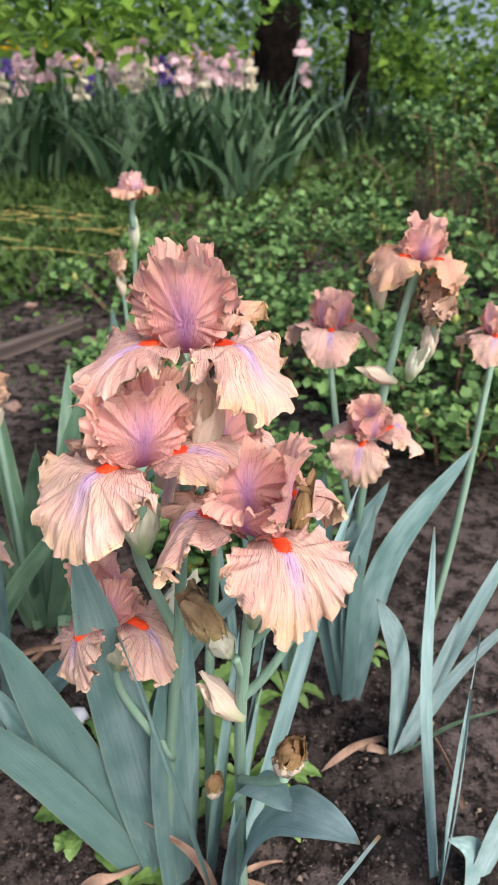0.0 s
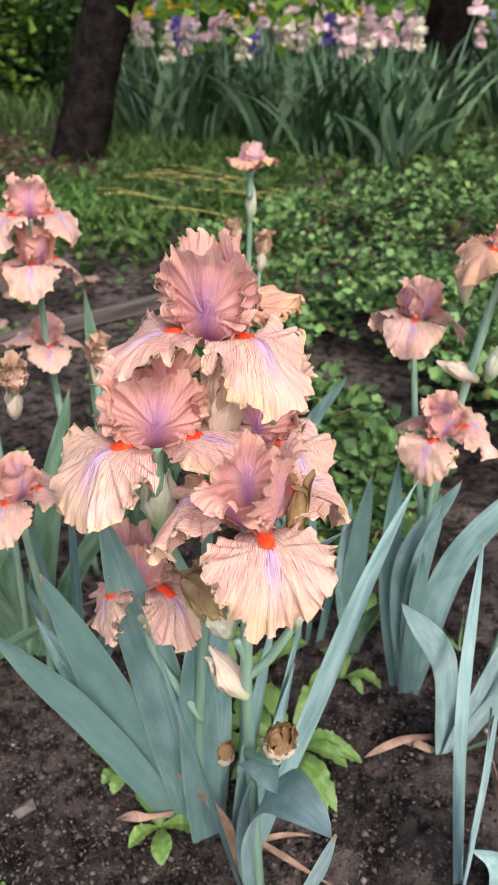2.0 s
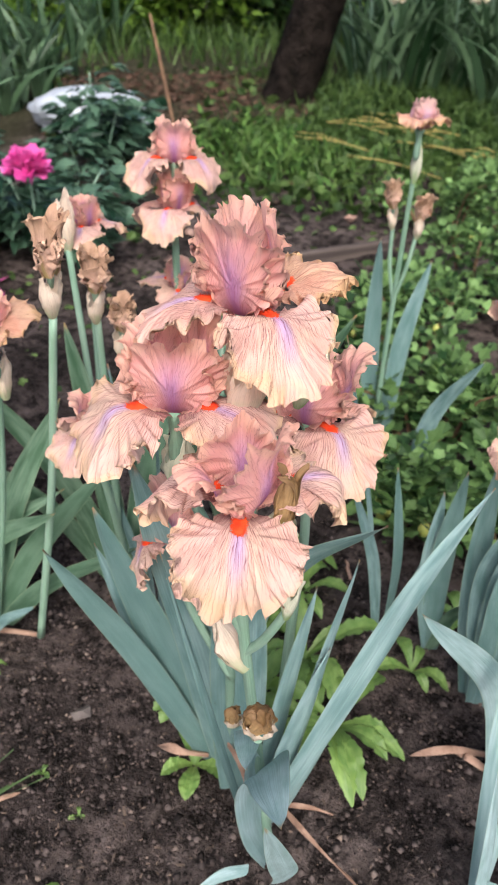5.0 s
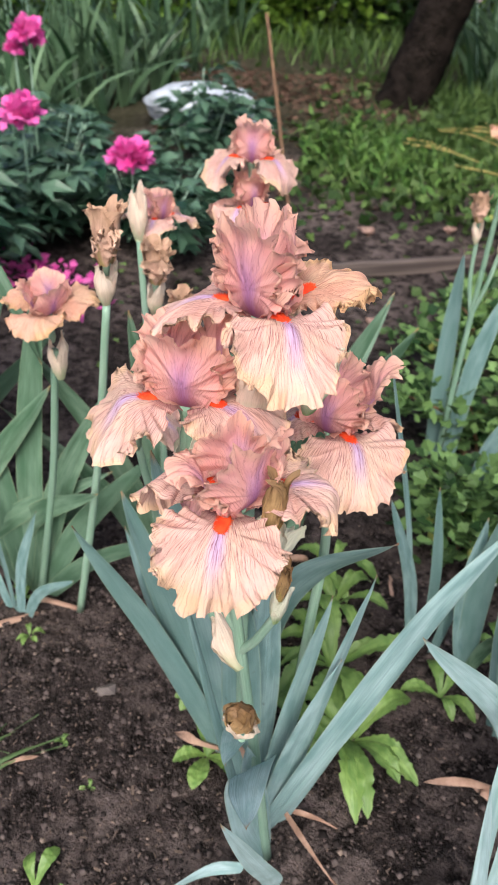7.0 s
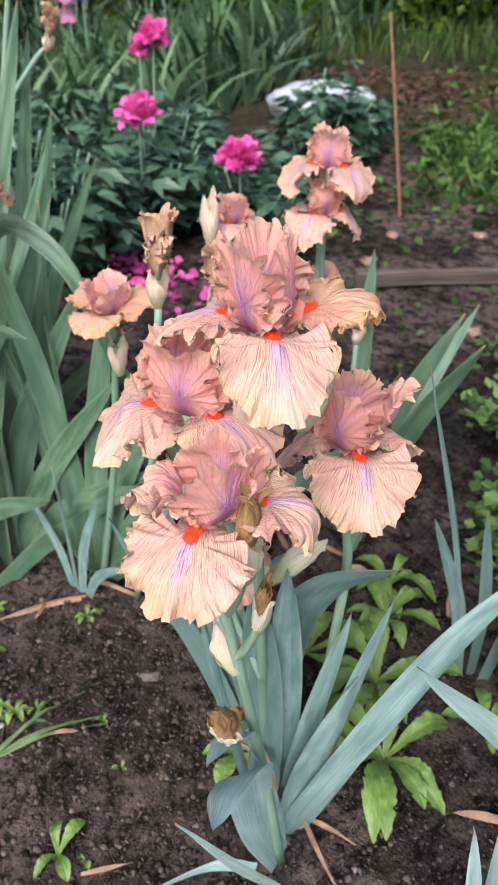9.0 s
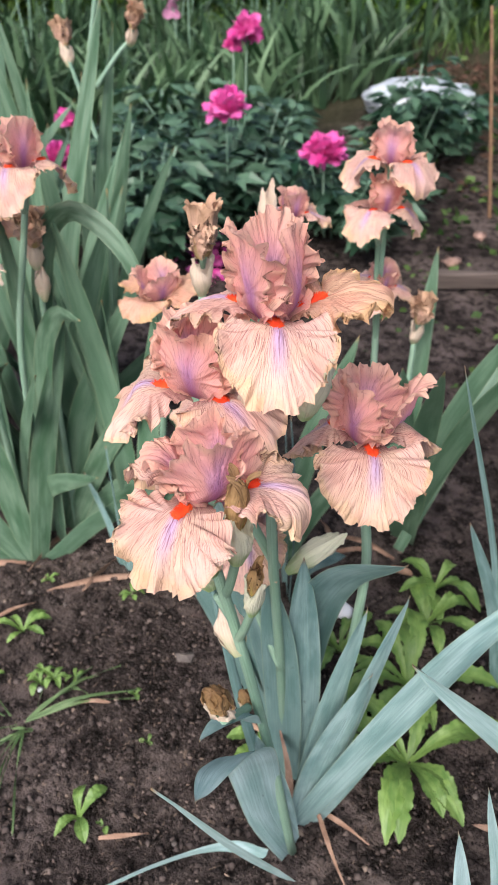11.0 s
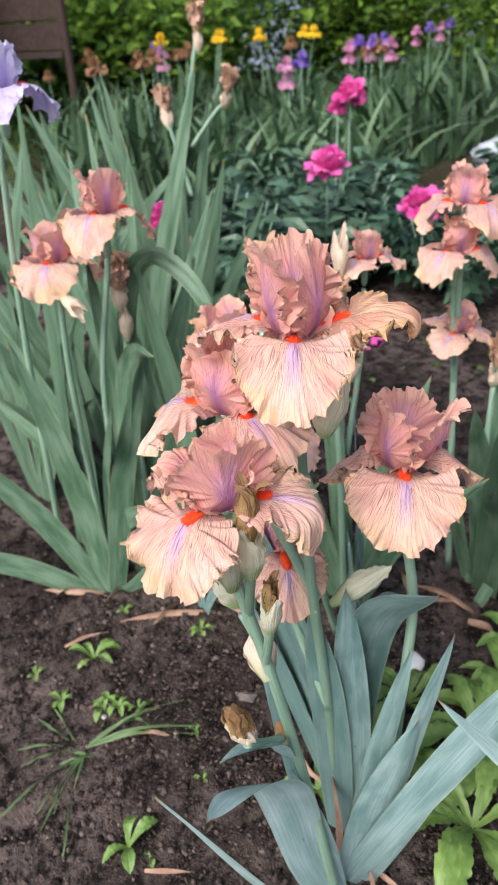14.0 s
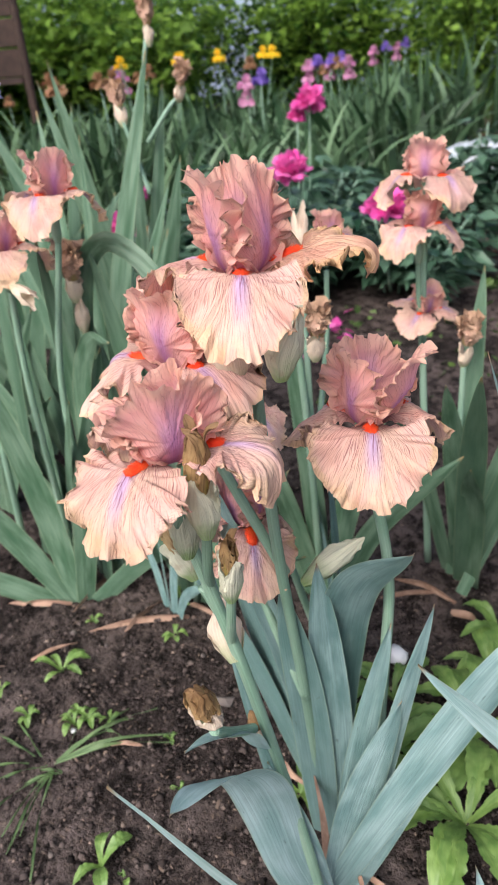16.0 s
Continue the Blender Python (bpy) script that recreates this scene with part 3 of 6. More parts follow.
def spent_bud(plant, at, direction, length, r, material=None, seed=1.0, spathe_mat=None, label="spent brown bud in a papery spathe", cover=0.55):
    """A withered bloom: a cup of curled brown petals in its spathe."""
    s = sheath(plant, at, direction, length * cover, r, spathe_mat, label, "bud", seed, 0.95)
    rg = random.Random(int(seed * 31))
    inv = Matrix.Diagonal((1, 1 / 0.7, 1, 1))
    for i in range(7):
        inner = i >= 4
        L = length * rg.uniform(0.62, 0.78)
        k = 0.6 if cover > 0.75 else 1.0
        curl = rg.uniform(110, 190) if rg.random() < 0.75 else rg.uniform(20, 70)
        p = Petal(L, k * r * rg.uniform(0.75, 0.95), [(0, 74), (0.4, 88), (0.72, 100), (1, curl)], 0.6, r * 0.13, seed + i, 0.5, k * r * (0.30 if inner else 0.62), 12, 18, crumple=0.5)
        part("withered_petal", p.mesh("withered_petal", material or SPENT), s, "", inv @ Matrix.Translation((0, 0, length * (rg.uniform(0.22, 0.28) + (0.24 if cover > 0.75 else 0.0)))) @ turned(72 * i + (36 if inner else 0) + rg.uniform(-12, 12)))
    return s


def wilted(plant, at, direction, length, r, seed=1.0, spathe_mat=None, label="wilted tan bloom above its papery spathe", spathe=0.5, material=None, flare=50):
    """A collapsed bloom: a frilled upright bunch of tan petals."""
    s = sheath(plant, at, direction, length * spathe, min(r * 0.62, 0.0125), spathe_mat, label, "bud", seed, 0.9)
    rg = random.Random(int(seed * 17))
    inv = Matrix.Diagonal((1, 1 / 0.7, 1, 1))
    for i in range(6):
        inner = i >= 4
        p = Petal(length * rg.uniform(0.50, 0.62), r * rg.uniform(0.68, 0.88), [(0, 66), (0.3, 80), (0.7, rg.uniform(78, 96)), (0.86, flare), (1, flare + rg.uniform(-80, 20))], 0.75, r * 0.26, seed * 1.3 + i, 0.4, r * (0.08 if inner else 0.26), 22, 22, crumple=0.9)
        part("withered_petal", p.mesh("withered_petal", material or SPENT_TAN), s, "", inv @ Matrix.Translation((0, 0, length * rg.uniform(0.38, 0.44))) @ turned((90 if not inner else 180) * i + rg.uniform(-15, 15)))
    part("withered_core", lathe("withered_core", [(r * 0.12, length * 0.3), (r * 0.28, length * 0.5), (r * 0.22, length * 0.7), (r * 0.02, length * 0.8)], STALK, 10), s, "", inv)
    return s


def stalk(plant, pts, r0=0.0065, r1=0.0045, name="stalk", label="smooth green flower stalk"):
    return part(name, tube_mesh(name, [Vector(p) - plant.location for p in pts], r0, r1, STALK, 20, 10), plant, label)


LEAF_OVATE = (np.array([(0, 0, 0), (0.42, 0.30, 0.08), (0.42, -0.30, 0.08), (1, 0, -0.08), (0.45, 0, 0)], float), [(0, 4, 1), (1, 4, 3), (0, 2, 4), (2, 3, 4)])
LEAF_LANCE = (np.array([(0, 0, 0), (0.45, 0.14, 0.05), (0.45, -0.14, 0.05), (1, 0, -0.12), (0.45, 0, 0.02)], float), [(0, 4, 1), (1, 4, 3), (0, 2, 4), (2, 3, 4)])
_lobes = [(0, 0, 0)] + [(0.5 + q * math.cos(a), q * math.sin(a), 0.10 * abs(math.sin(a))) for a, q in ((2.7, 0.45), (1.9, 0.42), (1.5, 0.56), (0.85, 0.36), (0.35, 0.5), (0, 0.40), (-0.35, 0.5), (-0.85, 0.36), (-1.5, 0.56), (-1.9, 0.42), (-2.7, 0.45))]
LEAF_LOBED = (np.array([(0.5, 0, -0.03)] + _lobes, float), [(0, i, i + 1) for i in range(1, 12)] + [(0, 12, 1)])
BLADE_GRASS = (np.array([(0, 0.03, 0), (0, -0.03, 0), (0.5, 0.028, 0.06), (0.5, -0.028, 0.06), (1, 0, -0.06)], float), [(0, 1, 3, 2), (2, 3, 4)])


def cloud_mesh(name, samples, shape, material, seed=0):
    """Many small leaves in one mesh. Samples: place, pointing direction, size."""
    rg = np.random.RandomState(seed)
    tv, tf = shape
    verts, faces = [], []
    for i, (p, d, size) in enumerate(samples):
        d = np.asarray(d, float)
        d = d / (np.linalg.norm(d) + 1e-9)
        side = np.cross(d, rg.normal(size=3) * 0.5 + np.array((0, 0, 1.0)))
        side /= np.linalg.norm(side) + 1e-9
        up = np.cross(side, d)
        v = tv * size
        verts.append(np.asarray(p) + v[:, :1] * d + v[:, 1:2] * side + v[:, 2:] * up)
        k = i * len(tv)
        faces += [tuple(k + j for j in f) for f in tf]
    return mesh_of(name, np.concatenate(verts).tolist(), faces, material, None, False)


def ground_height(x, y):
    r = math.hypot(x, y)
    az = math.degrees(math.atan2(y, x))
    rise = 0.33 * smooth01((r - 2.2) / 3.3) * (0.15 + 0.85 * smooth01((146 - abs(az)) / 20))
    near = math.exp(-(r / 4) ** 2)
    n = noise.noise(Vector((x * 1.7, y * 1.7, 0))) * 0.018 + noise.noise(Vector((x * 7, y * 7, 2))) * 0.010
    f = noise.noise(Vector((x * 31, y * 31, 5))) * 0.010 + noise.noise(Vector((x * 70, y * 70, 8))) * 0.008
    return rise + near * (n + f) - 0.004


def on_ground(x, y, up=0.0):
    return Vector((x, y, ground_height(x, y) + up))


# ---- ground: one sheet, fine near the camera, out to the horizon ----
def build_ground():
    n = 460
    k = np.linspace(-1, 1, n)
    warp = np.sign(k) * (np.abs(k) * 1.3 + 1.2 * np.abs(k) ** 3 + 400 * np.abs(k) ** 11)
    xs, ys = warp - 0.35, warp + 1.0
    verts = [(x, y, ground_height(x, y)) for y in ys for x in xs]
    faces = [(j * n + i, j * n + i + 1, (j + 1) * n + i + 1, (j + 1) * n + i) for j in range(n - 1) for i in range(n - 1)]
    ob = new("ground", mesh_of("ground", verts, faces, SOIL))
    tagged(ob, "dark moist garden soil with crumbs and fine debris", "ground", kind="structure")


build_ground()

# ---- the main iris clump ----
iris = thing("iris_plant", (-0.06, 0.53, 0.0), "tall bearded iris with ruffled peach blooms and glaucous sword leaves", "iris plant")
STD_OPEN = [(0, 50), (0.3, 76), (0.65, 92), (1, 62)]
STD_SHUT = [(0, 50), (0.3, 80), (0.65, 98), (1, 104)]
bloom(iris, (-0.041, 0.467, 0.742), 90, [
    dict(az=-22, L=0.096, keys=[(0, 40), (0.25, 20), (0.5, 10), (0.72, -14), (0.88, -70), (1, -120)], W=0.030, ruffle=0.0075, crumple=1.6, aged=True),
    dict(az=120, L=0.080, keys=[(0, 40), (0.3, 6), (0.6, -34), (1, -52)], W=0.036),
    dict(az=-120, L=0.086, keys=[(0, 42), (0.3, 2), (0.55, -50), (1, -68)], W=0.037)],
    [dict(az=178, L=0.074, W=0.035, keys=STD_OPEN), dict(az=62, L=0.070, W=0.032, keys=STD_SHUT), dict(az=-58, L=0.072, W=0.032, keys=STD_SHUT)], scale=1.06, seed=1.0)
bloom(iris, (-0.076, 0.4285, 0.675), 0, [
    dict(az=0, L=0.08, keys=[(0, 40), (0.3, 10), (0.6, -30), (1, -58)], W=0.037),
    dict(az=-122, L=0.088, W=0.039, keys=[(0, 42), (0.28, 4), (0.55, -48), (1, -76)]),
    dict(az=119, L=0.08, W=0.034)],
    [dict(az=-62, L=0.067, W=0.036, keys=STD_OPEN), dict(az=58, W=0.030), dict(az=176, L=0.066, W=0.031)], scale=1.06, seed=2.3)
bloom(iris, (0.006, 0.381, 0.652), -63, [
    dict(az=0, L=0.084, W=0.039, keys=[(0, 40), (0.28, 2), (0.5, -52), (1, -82)]),
    dict(az=243, L=0.090, W=0.034, keys=[(0, 44), (0.3, 10), (0.55, -46), (0.8, -92), (1, -112)]),
    dict(az=114, L=0.088, W=0.029, keys=[(0, 44), (0.3, 12), (0.55, -22), (0.8, -84), (1, -112)])],
    [dict(az=58, L=0.066, W=0.036, keys=STD_OPEN), dict(az=180, L=0.058, W=0.028, cup=0.7, keys=STD_SHUT), dict(az=-60, L=0.050, W=0.024, keys=[(0, 55), (0.3, 66), (0.7, 40), (1, -40)])], scale=1.06, seed=3.1)
bloom(iris, (-0.026, 0.560, 0.610), -32, [
    dict(az=0, L=0.084, W=0.041, keys=[(0, 40), (0.28, 2), (0.5, -52), (1, -80)]),
    dict(az=-118, L=0.075, W=0.032), dict(az=120, L=0.08, W=0.036, keys=[(0, 40), (0.28, 4), (0.5, -46), (1, -74)])],
    [dict(az=62, L=0.072, W=0.034, keys=[(0, 50), (0.35, 60), (0.7, 76), (1, 46)]), dict(az=180, L=0.066, W=0.034, keys=STD_SHUT), dict(az=-58, L=0.060, W=0.032, ruffle=0.007, keys=STD_SHUT)], scale=1.10, seed=4.4)
bloom(iris, (-0.122, 0.492, 0.485), -17, [
    dict(az=0, L=0.080, W=0.036, keys=[(0, 30), (0.25, -15), (0.5, -66), (1, -82)]),
    dict(az=-121, L=0.078, W=0.030, keys=[(0, 30), (0.25, -20), (0.5, -75), (1, -92)]),
    dict(az=120, L=0.07, W=0.03, keys=[(0, 30), (0.25, -20), (0.5, -75), (1, -92)])],
    [dict(az=60, L=0.06, W=0.032, keys=STD_SHUT), dict(az=180, L=0.06, W=0.030), dict(az=-60, L=0.054, W=0.028, keys=STD_SHUT)], scale=1.05, seed=5.2)
# stalks
stalk(iris, [(-0.005, 0.50, 0.0), (-0.008, 0.465, 0.22), (-0.007, 0.423, 0.44), (0.0, 0.392, 0.57), (0.004, 0.383, 0.61)], 0.0060, 0.0042)
stalk(iris, [(-0.007, 0.428, 0.36), (0.010, 0.402, 0.39), (0.028, 0.379, 0.425)], 0.0045, 0.004, "side_stalk")
stalk(iris, [(-0.006, 0.416, 0.47), (0.014, 0.408, 0.505), (0.034, 0.402, 0.552)], 0.004, 0.0035, "side_stalk")
stalk(iris, [(-0.003, 0.402, 0.535), (0.014, 0.395, 0.565), (0.028, 0.392, 0.606)], 0.004, 0.0035, "side_stalk")
stalk(iris, [(-0.10, 0.56, 0.0), (-0.085, 0.53, 0.25), (-0.06, 0.49, 0.50), (-0.044, 0.47, 0.70)], 0.0065, 0.0045)
stalk(iris, [(-0.065, 0.50, 0.46), (-0.085, 0.455, 0.58), (-0.077, 0.431, 0.635)], 0.005, 0.004, "side_stalk")
stalk(iris, [(-0.08, 0.525, 0.27), (-0.12, 0.505, 0.38), (-0.122, 0.493, 0.45)], 0.005, 0.004, "side_stalk")
stalk(iris, [(-0.05, 0.59, 0.0), (-0.045, 0.60, 0.3), (-0.036, 0.594, 0.44), (-0.028, 0.563, 0.57)], 0.0065, 0.0045)
# spathes, buds
sheath(iris, (-0.040, 0.458, 0.675), (0.10, -0.05, 1), 0.070, 0.0165, SPATHE, "papery peach-brown spathe", seed=1)
sheath(iris, (0.002, 0.468, 0.682), (0.25, -0.05, 1), 0.058, 0.0125, SPATHE_GREEN, "wrinkled pale green spathe", seed=12)
sheath(iris, (-0.032, 0.450, 0.672), (0.15, -0.15, 1), 0.055, 0.013, SPATHE, "papery peach-brown spathe", seed=2)
sheath(iris, (-0.077, 0.431, 0.60), (0, 0, 1), 0.055, 0.013, SPATHE_GREEN, seed=3)
sheath(iris, (0.003, 0.386, 0.570), (0.05, 0, 1), 0.055, 0.011, SPATHE_GREEN, seed=4)
spent_bud(iris, (0.028, 0.392, 0.600), (0.10, -0.05, 1), 0.074, 0.0105, seed=1.3, spathe_mat=SPATHE_GREEN, cover=0.82)
spent_bud(iris, (0.034, 0.402, 0.546), (0.08, 0.0, 1), 0.050, 0.0082, seed=2.1, spathe_mat=SPATHE_GREEN, cover=0.92)
spent_bud(iris, (0.028, 0.378, 0.432), (0.12, -0.22, 1), 0.052, 0.0125, SPENT, seed=3.2, spathe_mat=SPATHE, cover=0.62)
spent_bud(iris, (-0.032, 0.444, 0.315), (0.05, -0.05, 1), 0.035, 0.008, SPENT, seed=4.2, spathe_mat=SPATHE)
spent_bud(iris, (-0.014, 0.396, 0.535), (-0.42, -0.12, 0.9), 0.072, 0.0135, OLIVE, seed=6.3, spathe_mat=SPATHE_GREEN, cover=0.50, label="withered olive-brown bloom in a pale spathe")
stalk(iris, [(-0.007, 0.420, 0.46), (-0.004, 0.41, 0.495), (-0.010, 0.398, 0.53)], 0.004, 0.0035, "side_stalk")
sheath(iris, (-0.026, 0.561, 0.54), (0.0, 0, 1), 0.055, 0.014, SPATHE_GREEN, seed=6)
sheath(iris, (-0.12, 0.494, 0.425), (0, 0, 1), 0.05, 0.013, SPATHE_GREEN, seed=7)
sheath(iris, (-0.005, 0.417, 0.447), (-0.6, 0.05, 0.7), 0.058, 0.013, SPATHE, "papery cream bract on the stalk", "bract", 8, 0.5)
sheath(iris, (-0.085, 0.53, 0.42), (0.25, 0.5, 0.5), 0.08, 0.014, SPATHE_GREEN, "pale green spathe", "bract", 9)
# leaves
FAN1, FAN2 = Vector((-0.14, 0.573, 0)), Vector((-0.03, 0.525, 0))
leaf(iris, [FAN1, (-0.21, 0.525, 0.22), (-0.268, 0.454, 0.43)], 0.050, -80, 10)
leaf(iris, [FAN1, (-0.185, 0.545, 0.22), (-0.225, 0.489, 0.48)], 0.064, -78, 0)
leaf(iris, [FAN1 + Vector((0.03, 0, 0)), (-0.125, 0.53, 0.28), (-0.131, 0.442, 0.60)], 0.066, -84, 8)
leaf(iris, [FAN1, (-0.205, 0.55, 0.19), (-0.261, 0.522, 0.39)], 0.040, -70, 0)
leaf(iris, [(-0.03, 0.50, 0), (-0.06, 0.46, 0.26), (-0.103, 0.435, 0.52)], 0.013, 4, 0)
leaf(iris, [FAN2, (0.03, 0.575, 0.22), (0.08, 0.63, 0.40), (0.124, 0.693, 0.51)], 0.043, -38, 0, BLADE_MID)
leaf(iris, [FAN1 + Vector((0.03, 0, 0)), (-0.098, 0.577, 0.27), (-0.03, 0.55, 0.44), (0.063, 0.536, 0.548)], 0.054, -42, 0)
leaf(iris, [FAN2, (-0.01, 0.545, 0.17), (0.014, 0.574, 0.327)], 0.046, -22, 0, BLADE_MID)
leaf(iris, [FAN2 + Vector((0, 0.03, 0)), (0.0, 0.575, 0.25), (0.026, 0.595, 0.444)], 0.026, -20, 0, BLADE_MID)
leaf(iris, [FAN2 + Vector((-0.02, 0.02, 0)), (-0.03, 0.56, 0.22), (-0.01, 0.578, 0.403)], 0.030, -30, 0, BLADE_MID)
leaf(iris, [FAN2 + Vector((0.01, 0.02, 0)), (0.02, 0.575, 0.17), (0.044, 0.61, 0.294)], 0.036, -28, 0, BLADE_MID)
leaf(iris, [FAN1 + Vector((0.05, -0.02, 0)), (-0.085, 0.53, 0.25), (-0.075, 0.50, 0.44)], 0.050, -55, 0)
leaf(iris, [FAN1 + Vector((0.06, -0.01, 0)), (-0.07, 0.55, 0.25), (-0.06, 0.53, 0.46)], 0.046, -40, 0)
leaf(iris, [(-0.008, 0.50, 0.0), (-0.010, 0.462, 0.12), (-0.002, 0.435, 0.25), (0.026, 0.402, 0.352), (0.052, 0.358, 0.405), (0.078, 0.322, 0.430)], 0.054, 14, -70, BLADE_PALE, label="bent glaucous stalk leaf")
leaf(iris, [(0.02, 0.475, 0.0), (0.048, 0.42, 0.15), (0.065, 0.36, 0.30), (0.081, 0.287, 0.49)], 0.028, -50, 0, BLADE_PALE)
leaf(iris, [(-0.02, 0.47, 0.0), (-0.045, 0.42, 0.035), (-0.075, 0.34, 0.03), (-0.10, 0.24, 0.012)], 0.018, 200, 0, BLADE_PALE)
leaf(iris, [(-0.009, 0.434, 0.33), (0.002, 0.414, 0.375), (0.018, 0.383, 0.405), (0.033, 0.352, 0.424)], 0.030, -50, 0, BLADE_PALE, name="bract")
leaf(iris, [(-0.03, 0.515, 0.0), (-0.06, 0.53, 0.09), (-0.123, 0.548, 0.133)], 0.014, -80, 0, DRY, label="withered tan leaf tip")
leaf(iris, [(-0.02, 0.51, 0.0), (-0.018, 0.478, 0.16), (-0.006, 0.438, 0.31)], 0.030, -48, 0, BLADE_PALE)


# ---- the other peach irises of the bed ----
def fan(plant, at, plane, specs, material=None, seed=1):
    """Leaves that spread in one plane from one foot. Specs: lean in degrees, length, width."""
    rg = random.Random(seed)
    c, s = math.cos(radians(plane)), math.sin(radians(plane))
    for lean, length, w in specs:
        a = radians(lean)
        side = rg.uniform(-0.10, 0.10)
        foot = Vector(at) + Vector((c, s, 0)) * 0.03 * math.sin(a) + Vector((0, 0, -0.01))

        def spot(f, sag):
            h, v = math.sin(a) * length * f, math.cos(a) * length * f
            h += sag * length * math.sin(a) * 0.5
            v -= abs(sag) * length * abs(math.sin(a)) * 0.5
            return Vector(at) + Vector((c * h - s * side * length * f * f, s * h + c * side * length * f * f, v))
        leaf(plant, [foot, spot(0.5, -0.06), spot(1.0, 0.10 + rg.uniform(0, 0.25))], w, plane + 90 + rg.uniform(-18, 18), rg.uniform(-15, 15), material)


def simple_bloom(plant, at, az, scale=1.0, seed=1.0, res=24, droop=1.0, fall_mat=None, std_mat=None, tilt=(0, 0), label=""):
    rg = random.Random(int(seed * 100))
    falls = [dict(az=120 * i, L=0.084 * rg.uniform(0.95, 1.05), W=0.041 * rg.uniform(0.9, 1.06), keys=[(0, 42), (0.28, 6), (0.52, -48 * droop), (1, -80 * droop)]) for i in range(3)]
    stds = [dict(az=60 + 120 * i, L=0.060 * rg.uniform(0.9, 1.05), W=0.031, keys=[(0, 50), (0.3, 76), (0.65, 92), (1, rg.uniform(30, 90))], ruffle=0.0055) for i in range(3)]
    return bloom(plant, at, az, falls, stds, tilt, scale, fall_mat, std_mat, res, seed, label)


BED = "peach irises in the bed"
p_h = thing("iris_plant", (0.17, 0.86, 0), "peach iris with three blooms and pale papery buds", "iris plant", BED)
simple_bloom(p_h, (0.107, 0.90, 0.615), 262, 0.95, 6.1)
simple_bloom(p_h, (0.33, 0.92, 0.60), 250, 0.8, 6.7)
stalk(p_h, [(0.30, 0.95, 0), (0.32, 0.93, 0.3), (0.33, 0.921, 0.56)])
simple_bloom(p_h, (0.150, 0.81, 0.505), 245, 0.95, 7.2, tilt=(12, -8))
simple_bloom(p_h, (0.195, 0.835, 0.72), 330, 0.88, 8.3, tilt=(6, 6), fall_mat=AGED_FALL, label="tan ageing iris bloom half closed")
wilted(p_h, (0.212, 0.815, 0.605), (0.10, 0, 1), 0.105, 0.026, 5.5, SPATHE)
sheath(p_h, (0.155, 0.83, 0.665), (-0.15, 0, 1), 0.06, 0.013, SPATHE, "pale papery spathe", seed=3)
sheath(p_h, (0.186, 0.845, 0.565), (-0.9, 0, 0.4), 0.055, 0.013, SPATHE, "pale papery bud", "bud", 4)
sheath(p_h, (0.19, 0.80, 0.585), (0.3, 0, 1), 0.05, 0.013, SPATHE_GREEN, seed=5)
stalk(p_h, [(0.16, 0.86, 0), (0.155, 0.86, 0.35), (0.18, 0.84, 0.62), (0.194, 0.836, 0.71)])
stalk(p_h, [(0.155, 0.86, 0.30), (0.125, 0.885, 0.45), (0.108, 0.90, 0.57)], 0.005, 0.004, "side_stalk")
stalk(p_h, [(0.155, 0.86, 0.25), (0.15, 0.83, 0.38), (0.15, 0.812, 0.46)], 0.005, 0.004, "side_stalk")
leaf(p_h, [(0.165, 0.86, 0), (0.20, 0.86, 0.27), (0.313, 0.889, 0.452)], 0.046, -95, 10)
leaf(p_h, [(0.163, 0.855, 0), (0.135, 0.84, 0.27), (0.186, 0.824, 0.435)], 0.040, -85, 0)
leaf(p_h, [(0.15, 0.86, 0), (0.115, 0.87, 0.22), (0.105, 0.875, 0.424)], 0.036, -80, 0)
leaf(p_h, [(0.163, 0.852, 0), (0.15, 0.83, 0.25), (0.165, 0.80, 0.41)], 0.034, -70, 0)
leaf(p_h, [(0.16, 0.852, 0), (0.155, 0.83, 0.2), (0.15, 0.80, 0.33)], 0.03, -60, 0)
leaf(p_h, [(0.07, 0.92, 0), (0.06, 0.90, 0.2), (0.072, 0.869, 0.40)], 0.036, -70, 0)
leaf(p_h, [(0.07, 0.92, 0), (0.045, 0.90, 0.17), (0.045, 0.887, 0.345)], 0.030, -60, 0)
leaf(p_h, [(0.07, 0.92, 0), (0.10, 0.91, 0.12), (0.17, 0.88, 0.17)], 0.026, -60, 0, BLADE_GREEN)

# young leaf fans without flowers
p_r = thing("iris_fan", (0.22, 0.755, 0), "young glaucous iris leaf fan without flowers", "iris plant", BED)
leaf(p_r, [(0.22, 0.755, 0), (0.185, 0.66, 0.27), (0.113, 0.50, 0.501)], 0.038, -50, 0, BLADE_PALE)
leaf(p_r, [(0.225, 0.755, 0), (0.235, 0.70, 0.18), (0.24, 0.64, 0.36)], 0.030, -60, 0, BLADE_PALE)
leaf(p_r, [(0.23, 0.755, 0), (0.275, 0.70, 0.22), (0.34, 0.63, 0.42)], 0.034, -70, 0, BLADE_PALE)
leaf(p_r, [(0.23, 0.755, 0), (0.27, 0.73, 0.22), (0.33, 0.70, 0.48)], 0.034, -70, 0, BLADE_PALE)
leaf(p_r, [(0.225, 0.75, 0), (0.29, 0.72, 0.10), (0.37, 0.70, 0.16)], 0.012, -70, 0, BLADE_GREEN)
p_r2 = thing("iris_fan", (0.24, 0.55, 0), "young glaucous iris leaf fan without flowers", "iris plant", BED)
leaf(p_r2, [(0.235, 0.56, 0), (0.20, 0.59, 0.28), (0.189, 0.614, 0.501)], 0.016, -70, 0, BLADE_PALE)
